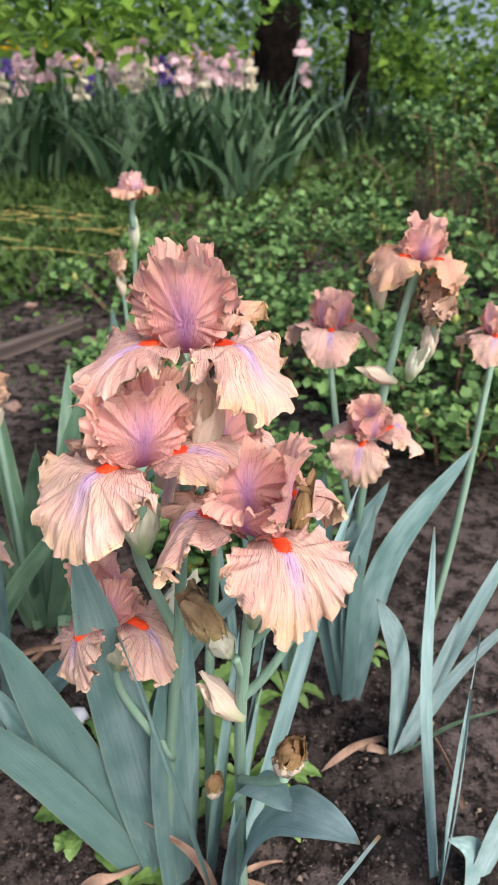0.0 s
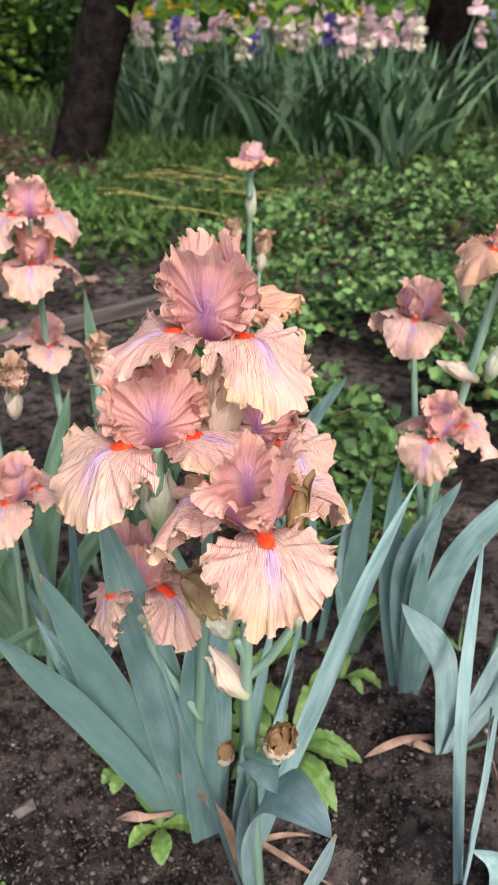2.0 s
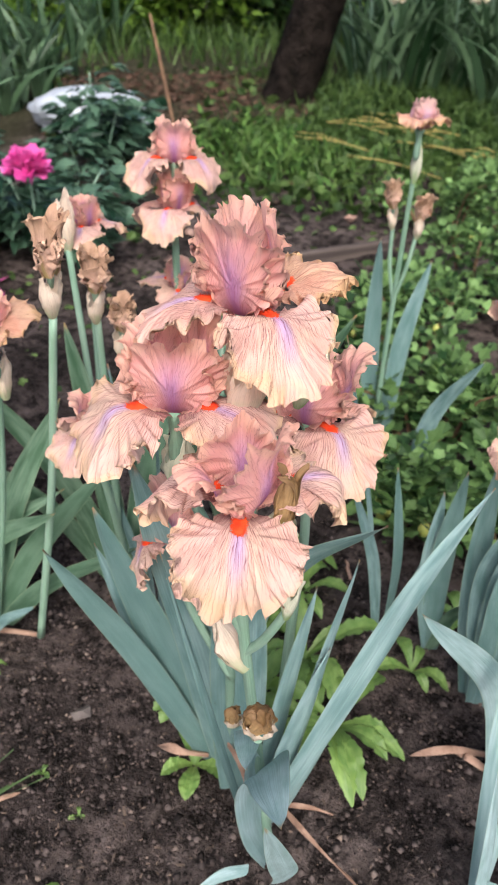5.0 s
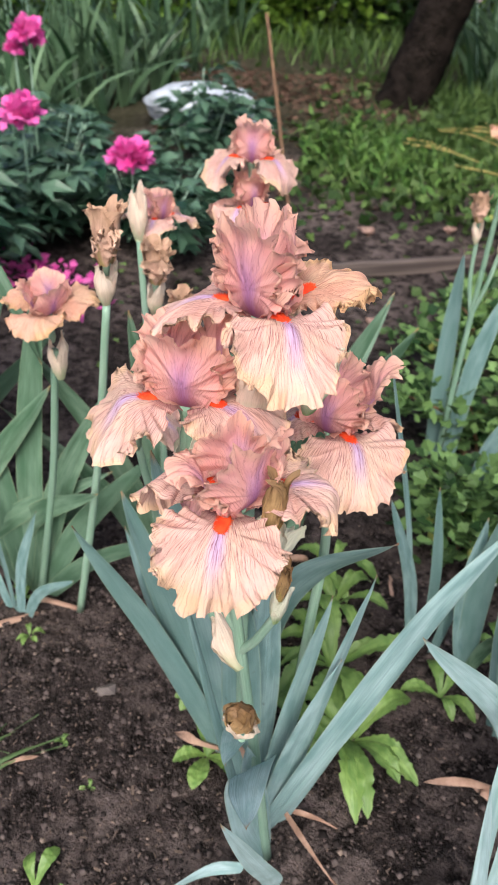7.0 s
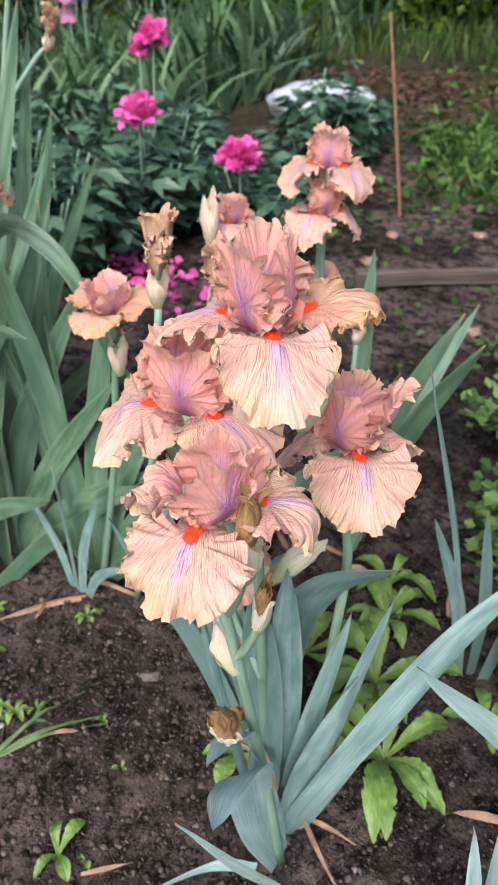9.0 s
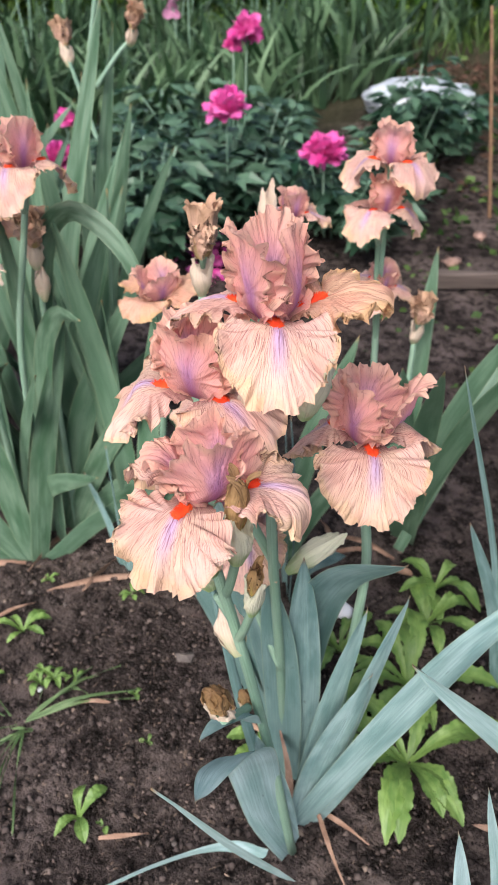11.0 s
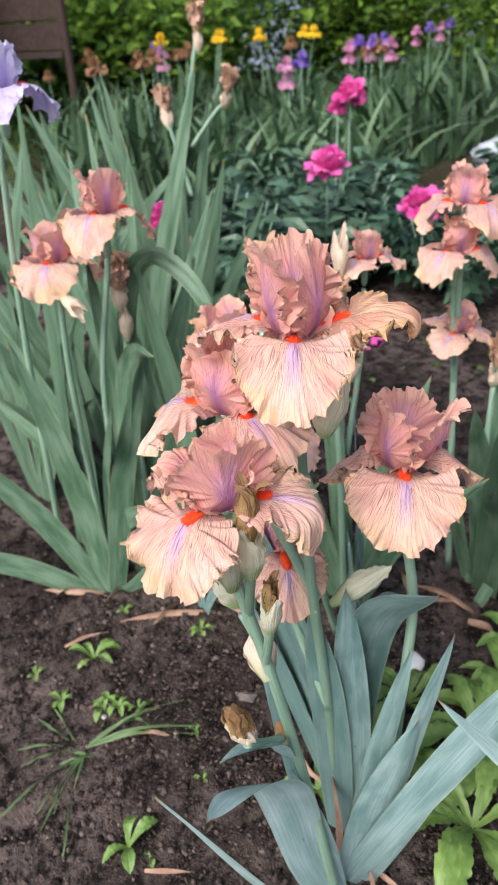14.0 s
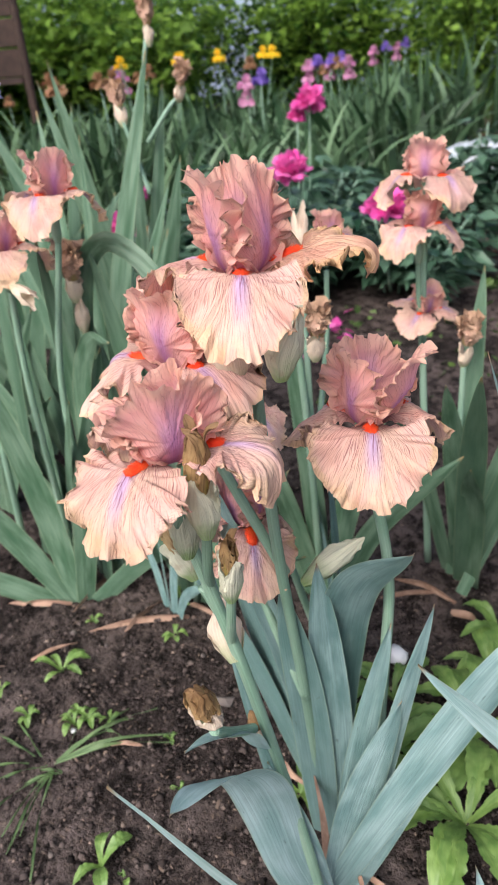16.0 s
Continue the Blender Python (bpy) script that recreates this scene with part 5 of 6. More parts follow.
def rosette(x, y, n, size, seed, label, wide=0.26, material=None, toothed=True, rise=0.5):
    """A flat rosette: broad leaves that face the sky."""
    rg = random.Random(seed)
    t = thing("weed", on_ground(x, y), label, "weed", "weeds on the soil")
    for i in range(n):
        a = 2 * math.pi * i / n + rg.uniform(-0.3, 0.3)
        L, h = size * rg.uniform(0.7, 1.1), rise * rg.uniform(0.6, 1.3)
        d, s = Vector((math.cos(a), math.sin(a), 0)), Vector((-math.sin(a), math.cos(a), 0))
        nl = 36
        verts, uvs, faces = [], [], []
        sway, fall = rg.uniform(-0.35, 0.35), rg.uniform(2.3, 2.9)
        for j in range(nl + 1):
            q = j / nl
            p = d * L * q + s * L * sway * q * q + Vector((0, 0, L * h * math.sin(q * fall) * 0.6))
            half = L * wide * 0.5 * (0.14 + 0.86 * math.sin(min(q * 1.2, 1) * math.pi / 2) ** 1.6) * (1 - q ** 6) + 0.001
            for c in (-1, -0.6, -0.12, 0.12, 0.6, 1):
                cut = 1.0
                if toothed and abs(c) > 0.5:
                    tooth = (q * 9 + 0.37 * (c > 0) + 0.6 * math.sin(i * 2.1 + c)) % 1.0
                    cut = 1 - ((0.24 + 0.16 * math.sin(q * 17 + i * 1.7 + c)) * tooth if abs(c) == 1 else 0.08 * tooth) * (q > 0.08)
                rib = 0.10 * half if abs(c) < 0.2 else 0.0
                verts.append(p + s * half * c * cut + Vector((0, 0, abs(c) * half * 0.30 - rib + 0.10 * half * math.sin(q * 31 + 3 * c + i) * abs(c) + 0.06 * half * math.sin(q * 57 + 5 * c + seed))))
                uvs.append((c / 2 + 0.5, q))
        for j in range(nl):
            for c in range(5):
                k = j * 6 + c
                faces.append((k, k + 1, k + 7, k + 6))
        part("leaf", mesh_of("leaf", verts, faces, material or WEED, uvs), t)
    return t


rosette(-0.005, 0.705, 13, 0.118, 3, "bright green dandelion rosette with toothed leaves", 0.34, rise=0.6)
rosette(-0.10, 0.80, 10, 0.12, 4, "bright green dandelion rosette with toothed leaves", 0.32, rise=0.7)
rosette(-0.22, 0.76, 8, 0.095, 8, "bright green dandelion rosette beside a white shell", 0.32, rise=0.9)
rosette(-0.155, 0.555, 5, 0.062, 6, "low green weed at the foot of the iris", 0.5, toothed=False)
rosette(-0.235, 0.635, 6, 0.062, 7, "low green weed at the foot of the iris", 0.6)
SEEDLINGS = ((-0.541, 0.338, 6, 0.046, 0.30), (-0.201, 0.291, 4, 0.046, 0.42), (-0.432, 0.324, 6, 0.026, 0.42), (-0.42, 0.345, 5, 0.024, 0.42), (-0.445, 0.338, 4, 0.022, 0.42), (-0.483, 0.268, 5, 0.024, 0.4), (-0.171, 0.149, 5, 0.024, 0.4),
             (-0.17, 0.312, 2, 0.014, 0.6), (-0.41, 0.375, 4, 0.020, 0.3), (-0.33, 0.44, 3, 0.014, 0.5), (-0.25, 0.42, 3, 0.012, 0.5), (-0.52, 0.53, 5, 0.030, 0.4), (-0.60, 0.58, 4, 0.03, 0.4), (-0.55, 0.24, 4, 0.018, 0.4), (-0.64, 0.42, 4, 0.018, 0.4),
             (-0.17, 0.91, 8, 0.09, 0.3), (-0.22, 0.98, 7, 0.08, 0.3), (-0.135, 1.28, 9, 0.11, 0.26), (0.10, 1.0, 7, 0.06, 0.4), (0.2, 0.95, 6, 0.05, 0.4), (0.06, 0.86, 5, 0.06, 0.4))
for i, (x, y, n, size, wide) in enumerate(SEEDLINGS):
    rosette(x, y, n, size, 20 + i, "small bright green weed seedling in soil", wide, toothed=False, rise=0.9)


def grass_tuft(x, y, n, size, seed, spread=1.0, label="sprawling grass tuft on bare soil", az0=0, fanout=360):
    rg = random.Random(seed)
    t = thing("grass_tuft", on_ground(x, y), label, "grass", "grass tufts on the soil")
    for i in range(n):
        a = radians(az0 + rg.uniform(-fanout / 2, fanout / 2))
        L = size * rg.uniform(0.5, 1.1)
        d = Vector((math.cos(a), math.sin(a), 0)) * spread
        part("blade", blade_mesh([(0, 0, 0), d * L * 0.5 + Vector((0, 0, L * 0.12)), d * L + Vector((0, 0, L * rg.uniform(0.0, 0.06)))], 0.0050, math.degrees(a), 40, WEED_GRASS, 10, 0.0003, 0.3, "blade"), t)


grass_tuft(-0.378, 0.280, 5, 0.17, 1, az0=88, fanout=40)
grass_tuft(-0.372, 0.276, 5, 0.15, 2, az0=-48, fanout=50)
grass_tuft(-0.385, 0.27, 5, 0.11, 3, az0=235, fanout=90)
grass_tuft(-0.36, 0.29, 4, 0.07, 4)
grass_tuft(-0.40, 0.36, 3, 0.05, 5, az0=70, fanout=80)
grass_tuft(0.25, 0.97, 6, 0.12, 6, az0=90, fanout=200)


# ---- peonies ----
def peony_bloom(parent, at, r, seed):
    rg = random.Random(seed)
    samples = []
    for i in range(170):
        th, ph = math.acos(1 - 1.25 * rg.random()), rg.uniform(0, 6.28)
        d = Vector((math.sin(th) * math.cos(ph), math.sin(th) * math.sin(ph), math.cos(th)))
        q = r * rg.uniform(0.1, 0.75)
        samples.append((np.array(at) + np.array(d) * q, np.array(d) + np.array([rg.gauss(0, 0.45) for _ in range(3)]), r * rg.uniform(0.45, 0.75)))
    return part("bloom", cloud_mesh("bloom", samples, LEAF_LOBED, PEONY, seed), parent, "ruffled magenta double bloom", kind="stuff")


def peony(x, y, rad, height, n, blooms, seed, label):
    rg = random.Random(seed)
    base = on_ground(x, y)
    t = thing("peony_bush", base, label, "peony")
    leaves = []
    for i in range(max(6, n // 22)):
        a, q = rg.uniform(0, 6.28), rad * math.sqrt(rg.random())
        top = Vector((q * math.cos(a), q * math.sin(a), height * rg.uniform(0.6, 1.0) * (1 - 0.35 * (q / rad) ** 2)))
        foot = Vector((top.x * 0.45, top.y * 0.45, 0))
        part("stem", tube_mesh("stem", [foot, foot.lerp(top, 0.5) + Vector((0, 0, 0.03)), top], 0.005, 0.003, STALK, 8, 6), t)
        for j in range(22):
            f = 0.35 + 0.65 * (j // 5) / 4
            p = foot.lerp(top, f)
            b = rg.uniform(0, 6.28)
            c = Vector((math.cos(b), math.sin(b), rg.uniform(-0.1, 0.4))) * rg.uniform(0.04, 0.11)
            for k in range(3):
                d = Vector((math.cos(b + (k - 1) * 0.6), math.sin(b + (k - 1) * 0.6), rg.uniform(-0.35, 0.2)))
                leaves.append((np.array(p + c), np.array(d), rg.uniform(0.07, 0.12)))
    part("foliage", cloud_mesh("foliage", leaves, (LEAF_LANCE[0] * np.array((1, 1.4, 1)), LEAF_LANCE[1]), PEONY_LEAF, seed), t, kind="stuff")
    for i, (bx, by, bz, br) in enumerate(blooms):
        p = Vector((bx, by, bz)) - base
        part("stem", tube_mesh("stem", [(p.x * 0.7, p.y * 0.7, 0.05), (p.x * 0.9, p.y * 0.9, p.z * 0.5), p], 0.004, 0.003, STALK, 8, 6), t)
        peony_bloom(t, p, br, seed * 7 + i)
    return t


peony(-2.15, 1.80, 0.42, 0.46, 420, [(-1.852, 1.594, 0.49, 0.062), (-2.149, 1.875, 0.679, 0.058), (-2.2, 1.85, 0.63, 0.035)], 1, "peony bush with dark green leaves and magenta blooms")
peony(-1.78, 2.05, 0.30, 0.36, 300, [(-1.583, 1.805, 0.372, 0.068)], 2, "low peony bush with a deep magenta bloom")
peony(-2.15, 2.75, 0.32, 0.44, 300, [], 3, "leafy peony bush without flowers beside the bag")
peony(-2.45, 1.35, 0.40, 0.46, 360, [(-1.95, 1.02, 0.38, 0.055), (-2.3, 1.2, 0.42, 0.035)], 4, "peony bush with dark leaves and a magenta bloom")
peony(-2.02, 1.28, 0.34, 0.46, 340, [], 6, "dense dark green peony bush without flowers")
peony(-2.75, 2.1, 0.40, 0.48, 320, [], 5, "dense dark green peony bush")


def petals_on_soil(x, y, rx, ry, n, seed):
    rg = random.Random(seed)
    s = []
    for _ in range(n):
        px, py = x + rg.gauss(0, rx), y + rg.gauss(0, ry)
        a = rg.uniform(0, 6.28)
        s.append((np.array(on_ground(px, py, rg.uniform(0.004, 0.03))), np.array((math.cos(a), math.sin(a), rg.uniform(0, 0.5))), rg.uniform(0.02, 0.045)))
    tagged(new("fallen_petals", cloud_mesh("fallen_petals", s, LEAF_LOBED, PEONY, seed)), "fallen magenta peony petals scattered on soil", "petals", kind="stuff")


petals_on_soil(-1.74, 1.52, 0.17, 0.07, 150, 3)
petals_on_soil(-1.62, 1.48, 0.14, 0.08, 14, 4)


def litter(points, seed):
    for i, (x, y, s) in enumerate(points):
        lump("dead_bloom", on_ground(x, y, s * 0.2), s, DEAD, "withered pinkish bloom fallen on the soil", "dead bloom", seed + i, 0.5, 1.1, 3.0, "dead blooms on the soil")


litter(((-1.146, 2.667, 0.06), (-1.40, 2.45, 0.05), (-1.30, 2.2, 0.06), (-0.72, 2.0, 0.05), (-0.9, 2.9, 0.05), (-0.6, 2.6, 0.04)), 1)


# ---- gooseberry bushes ----
def gooseberry(x, y, rx, ry, h, n, berries, seed, label="gooseberry bush with small lobed leaves and green berries"):
    rg = random.Random(seed)
    base = on_ground(x, y)
    t = thing("gooseberry_bush", base, label, "bush", "gooseberry bushes")
    leaves, spots = [], []
    for i in range(max(5, n // 60)):
        a, q = rg.uniform(0, 6.28), math.sqrt(rg.random())
        tip = Vector((rx * q * math.cos(a), ry * q * math.sin(a), h * rg.uniform(0.55, 1.0) * (1.08 - 0.6 * q * q)))
        foot = Vector((tip.x * 0.3, tip.y * 0.3, -0.02))
        mid = foot.lerp(tip, 0.5) + Vector((0, 0, 0.25 * h))
        line = bezier([foot, mid, tip], 30)
        part("branch", tube_mesh("branch", [foot, mid, tip], 0.006, 0.002, TWIG, 10, 5), t)
        for j in range(95):
            f = rg.random() ** 0.6
            p = line[min(int(f * 30), 30)]
            d = Vector((rg.gauss(0, 1), rg.gauss(0, 1), rg.uniform(-0.2, 0.9))).normalized()
            leaves.append((np.array(p + d * rg.uniform(0.01, 0.09)), np.array(d), rg.uniform(0.020, 0.037)))
            if rg.random() < 0.2:
                spots.append(p + Vector((rg.uniform(-0.05, 0.05), rg.uniform(-0.05, 0.05), rg.uniform(-0.02, 0.05))))
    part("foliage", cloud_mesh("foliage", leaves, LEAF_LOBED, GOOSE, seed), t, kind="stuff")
    rg.shuffle(spots)
    for p in spots[:berries]:
        ob = part("berry", BERRY_MESH, t)
        ob.location = p
        ob.scale = [rg.uniform(1.0, 1.6)] * 3


BERRY_MESH = lathe("berry", [(0.002, -0.009), (0.006, -0.007), (0.008, 0), (0.006, 0.006), (0.0025, 0.009), (0.001, 0.012)], BERRY, 8)
for i, (x, y, rx, ry, h, n, b) in enumerate((
        (0.55, 1.75, 0.38, 0.32, 0.42, 1000, 26), (0.25, 2.15, 0.40, 0.36, 0.34, 900, 20), (0.95, 2.15, 0.45, 0.45, 0.70, 1300, 26),
        (0.55, 2.75, 0.50, 0.45, 0.48, 1000, 22), (1.15, 2.9, 0.6, 0.5, 0.92, 1500, 22), (0.05, 2.75, 0.35, 0.40, 0.32, 700, 12),
        (1.05, 1.65, 0.40, 0.35, 0.48, 900, 18), (1.05, 3.7, 0.7, 0.6, 0.95, 1500, 8), (1.9, 3.6, 0.7, 0.7, 0.95, 1100, 8),
        (-0.12, 1.55, 0.28, 0.26, 0.20, 620, 10), (-0.30, 1.95, 0.30, 0.28, 0.22, 600, 10), (0.12, 1.30, 0.22, 0.20, 0.20, 420, 6),
        (-0.12, 1.22, 0.18, 0.16, 0.14, 340, 4), (-0.28, 2.45, 0.3, 0.3, 0.22, 520, 4), (0.25, 3.5, 0.5, 0.5, 0.38, 800, 4), (-0.5, 2.95, 0.35, 0.30, 0.24, 520, 3), (-0.2, 3.3, 0.4, 0.4, 0.28, 600, 2),
        (1.75, 2.4, 0.5, 0.5, 0.7, 800, 10))):
    gooseberry(x, y, rx, ry, h, n, b, 40 + i)

# ---- grass, straw and low weeds of the path ----


def scatter(name, n, region, shape, material, size, rise, seed, label, category):
    rg = random.Random(seed)
    s = []
    for _ in range(n):
        x, y = region(rg)
        if material is GRASSM and math.hypot((x + 2.45) / 0.85, (y - 4.05) / 0.55) < 1 and rg.random() < 0.93:
            continue
        a = rg.uniform(0, 6.28)
        s.append((np.array(on_ground(x, y, -0.005)), np.array((math.cos(a), math.sin(a), rg.uniform(*rise))), rg.uniform(*size)))
    tagged(new(name, cloud_mesh(name, s, shape, material, seed)), label, category, kind="stuff")


def polar(az0, az1, r0, r1):
    def pick(rg):
        a, r = radians(rg.uniform(az0, az1)), r0 + (r1 - r0) * math.sqrt(rg.random())
        return r * math.cos(a), r * math.sin(a)
    return pick


scatter("path_grass", 3200, polar(98, 119, 3.0, 5.2), BLADE_GRASS, GRASSM, (0.06, 0.16), (0.8, 2.5), 1, "short green grass of the garden path", "grass")
scatter("path_weeds", 4200, polar(98, 120, 3.0, 4.9), LEAF_LOBED, GRASSM, (0.03, 0.075), (0.3, 1.2), 2, "low green weeds in the grass", "weeds")
scatter("meadow_grass", 17000, polar(66, 180, 4.6, 10), BLADE_GRASS, GRASSM, (0.12, 0.30), (0.8, 3.0), 3, "long green grass between the beds", "grass")
scatter("edge_weeds", 2600, polar(78, 104, 3.4, 5.4), LEAF_LOBED, GRASSM, (0.03, 0.07), (0.3, 1.6), 9, "low green weeds along the iris bed", "weeds")
scatter("soil_weeds", 260, polar(96, 125, 2.3, 3.4), LEAF_LOBED, GRASSM, (0.02, 0.05), (0.3, 1.0), 4, "tiny weeds scattered on bare soil", "weeds")
LITTER = foliage_material("leaf_litter", (0.06, 0.032, 0.022), (0.17, 0.10, 0.068), 0.05, 0.8)
scatter("leaf_litter", 3600, polar(112, 132, 3.0, 5.2), LEAF_OVATE, LITTER, (0.02, 0.055), (0.0, 0.5), 6, "reddish-brown dead leaf litter on bare ground", "litter")
scatter("bare_patch_litter", 4500, lambda rg: (-2.45 + rg.gauss(0, 0.42), 4.05 + rg.gauss(0, 0.28)), LEAF_OVATE, LITTER, (0.012, 0.034), (0.0, 0.5), 16, "reddish-brown dead leaf litter by the tree", "litter")
scatter("feathery_weeds", 900, lambda rg: (-1.55 + rg.gauss(0, 0.20), 3.45 + rg.gauss(0, 0.16)), LEAF_LANCE, FERN, (0.04, 0.11), (0.3, 1.8), 17, "feathery bright green weeds on the path", "weeds")
scatter("litter_weeds", 500, polar(112, 132, 3.2, 5.4), LEAF_LOBED, GRASSM, (0.03, 0.06), (0.3, 1.3), 7, "low green weeds in leaf litter", "weeds")
scatter("bed_weeds", 160, polar(100, 135, 1.5, 2.5), LEAF_LOBED, GRASSM, (0.015, 0.035), (0.3, 1.0), 5, "tiny weeds scattered on bare soil", "weeds")


def build_straw():
    rg = random.Random(8)
    t = thing("straw", on_ground(-1.0, 3.75), "bent yellow straw stalks lying on the grass", "straw")
    for i in range(17):
        x, y = rg.uniform(-0.55, 0.4), rg.uniform(-0.32, 0.42)
        a = radians(rg.uniform(-14, 14))
        L = rg.uniform(0.15, 0.5)
        z = lambda q: ground_height(-1.0 + x + q * math.cos(a) * L, 3.75 + y + q * math.sin(a) * L) - t.location.z
        pts = [(x + q * math.cos(a) * L, y + q * math.sin(a) * L, z(q) + 0.03 + 0.018 * math.sin(q * 3.1)) for q in (0, 0.5, 1)]
        part("stalk", tube_mesh("stalk", pts, 0.005, 0.003, STRAW, 8, 5), t)


build_straw()


# ---- far iris beds ----
def far_clump(name, n, h, label, colours, seed, material=None):
    """A far clump: many blades in one mesh, with a few stalks and small flowers."""
    rg = random.Random(seed)
    t = thing(name, (0, 0, -50), label, "iris plant", "irises in the far beds")
    for q3 in range(3):
        fx, fy = 0.10 * math.cos(q3 * 2.1), 0.10 * math.sin(q3 * 2.1)
        verts, uvs, faces = [], [], []
        for i in range(n // 3):
            a = rg.uniform(0, 6.28)
            lean = rg.uniform(0.02, 0.60)
            L, w = h * rg.uniform(0.40, 1.12), rg.uniform(0.026, 0.052)
            ox, oy = fx + rg.gauss(0, 0.055), fy + rg.gauss(0, 0.055)
            d = Vector((math.cos(a), math.sin(a), 0))
            b = rg.uniform(0, 6.28)
            side = Vector((math.cos(b), math.sin(b), 0))
            bend = rg.uniform(0.1, 1.5)
            k = len(verts)
            for j in range(7):
                q = j / 6
                p = Vector((ox, oy, 0)) + d * lean * L * q * (1 + bend * q * q) + Vector((0, 0, L * q * (1 - 0.25 * lean * q - 0.35 * bend * lean * q ** 3)))
                half = 0.5 * w * (0.7 + 0.3 * math.sin(q * 3)) * (1 - q ** 4)
                verts += [p + side * half, p - side * half]
                uvs += [(0, q), (1, q)]
            faces += [(k + 2 * j, k + 2 * j + 1, k + 2 * j + 3, k + 2 * j + 2) for j in range(6)]
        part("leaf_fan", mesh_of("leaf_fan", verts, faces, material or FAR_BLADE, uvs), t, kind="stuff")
    for c in colours:
        x, y, z = rg.gauss(0, 0.13), rg.gauss(0, 0.13), h * rg.uniform(1.0, 1.3)
        part("stalk", tube_mesh("stalk", [(x * 0.5, y * 0.5, 0), (x * 0.8, y * 0.8, z * 0.6), (x, y, z)], 0.006, 0.004, STALK, 6, 5), t)
        for m in range(rg.choice((1, 2, 2))):
            s = []
            az = rg.uniform(0, 6.28)
            for q in range(3):
                for w in range(3):
                    a = az + q * 2.094 + (w - 1) * 0.35
                    s.append((np.array((x, y, z - m * 0.10)) + 0.01 * np.array((math.cos(a), math.sin(a), 0)), np.array((math.cos(a), math.sin(a), -0.9 if w != 1 else -0.5)), 0.066))
                    a += 1.05
                    s.append((np.array((x, y, z - m * 0.10)), np.array((0.35 * math.cos(a), 0.35 * math.sin(a), 1)), 0.058))
            part("bloom", cloud_mesh("bloom", s, LEAF_LOBED, c, rg.randint(0, 999)), t, kind="stuff")
    return t


def petal_mat(name, c1, c2):
    return foliage_material(name, c1, c2, 0.3)


F_PINK, F_PURPLE = petal_mat("pink_petals", (0.88, 0.60, 0.64), (0.94, 0.78, 0.78)), petal_mat("purple_petals", (0.16, 0.09, 0.45), (0.35, 0.25, 0.65))
F_YELLOW, F_CREAM = petal_mat("yellow_petals", (0.85, 0.55, 0.02), (0.9, 0.68, 0.05)), petal_mat("cream_petals", (0.75, 0.66, 0.5), (0.85, 0.8, 0.68))
F_MAUVE, F_BROWN = petal_mat("mauve_petals", (0.55, 0.22, 0.40), (0.65, 0.35, 0.5)), petal_mat("withered_petals", (0.28, 0.14, 0.07), (0.40, 0.25, 0.14))
CLUMPS = [
    far_clump("iris_clump", 36, 0.58, "dense green iris clump with pale pink flowers", [F_PINK, F_PINK, F_CREAM], 1, FAR_LIGHT),
    far_clump("iris_clump", 36, 0.60, "dense green iris clump without flowers", [], 2),
    far_clump("iris_clump", 36, 0.58, "green iris clump with purple and pink flowers", [F_PURPLE, F_PINK], 3, FAR_LIGHT),
    far_clump("iris_clump", 36, 0.62, "green iris clump with a yellow flower", [F_YELLOW], 4),
    far_clump("iris_clump", 36, 0.60, "green iris clump with withered brown flowers", [F_BROWN], 5),
    far_clump("iris_clump", 40, 0.55, "green iris clump with mauve flowers", [F_MAUVE, F_PURPLE], 6),
    far_clump("iris_clump", 36, 0.58, "glaucous green iris clump without flowers", [], 7, FAR_LIGHT)]


def plant_clump(k, az, r, turn, size=1.0):
    a = radians(az)
    p = on_ground(r * math.cos(a), r * math.sin(a), -0.01)
    o = copy_thing(CLUMPS[k], pose(*p, 0, 0, turn))
    o.scale = (size, size, size)


rgf = random.Random(77)
# the bed behind the path, pink and purple flowers to its rear
for r, kinds in ((4.95, (6, 6, 6)), (5.35, (6, 6, 6, 0)), (5.8, (6, 0, 6)), (6.3, (0, 2, 6)), (6.8, (0, 2, 0, 3)), (7.4, (0, 2, 3)), (8.2, (0, 2, 3))):
    for i in range(11):
        plant_clump(rgf.choice(kinds), 88.5 + i * 1.95 + rgf.uniform(-0.6, 0.6), r + rgf.uniform(-0.15, 0.15), rgf.uniform(0, 360), rgf.uniform(0.85, 1.1))
# the bed behind the peonies
for r, kinds in ((3.9, (1, 6)), (4.5, (1, 1, 6)), (5.0, (1, 6)), (5.7, (1, 1, 6, 4)), (6.5, (1, 1, 6, 4)), (7.4, (1, 1, 5))):
    for i in range(7):
        az = 138 + i * 4.3 + rgf.uniform(-2.0, 2.0)
        if r < 3.8 and az < 145:
            continue
        plant_clump(rgf.choice(kinds), az, r + rgf.uniform(-0.2, 0.2), rgf.uniform(0, 360), rgf.uniform(0.8, 1.1))
for az, r in ((133, 4.7), (135.5, 4.6), (138, 4.5), (131, 5.2), (134, 5.4), (128, 6.5), (84, 6.2), (80, 6.6), (76, 6.4), (86, 7.4), (95, 4.7), (91, 4.6)):
    plant_clump(1, az, r, rgf.uniform(0, 360), rgf.uniform(0.9, 1.15))
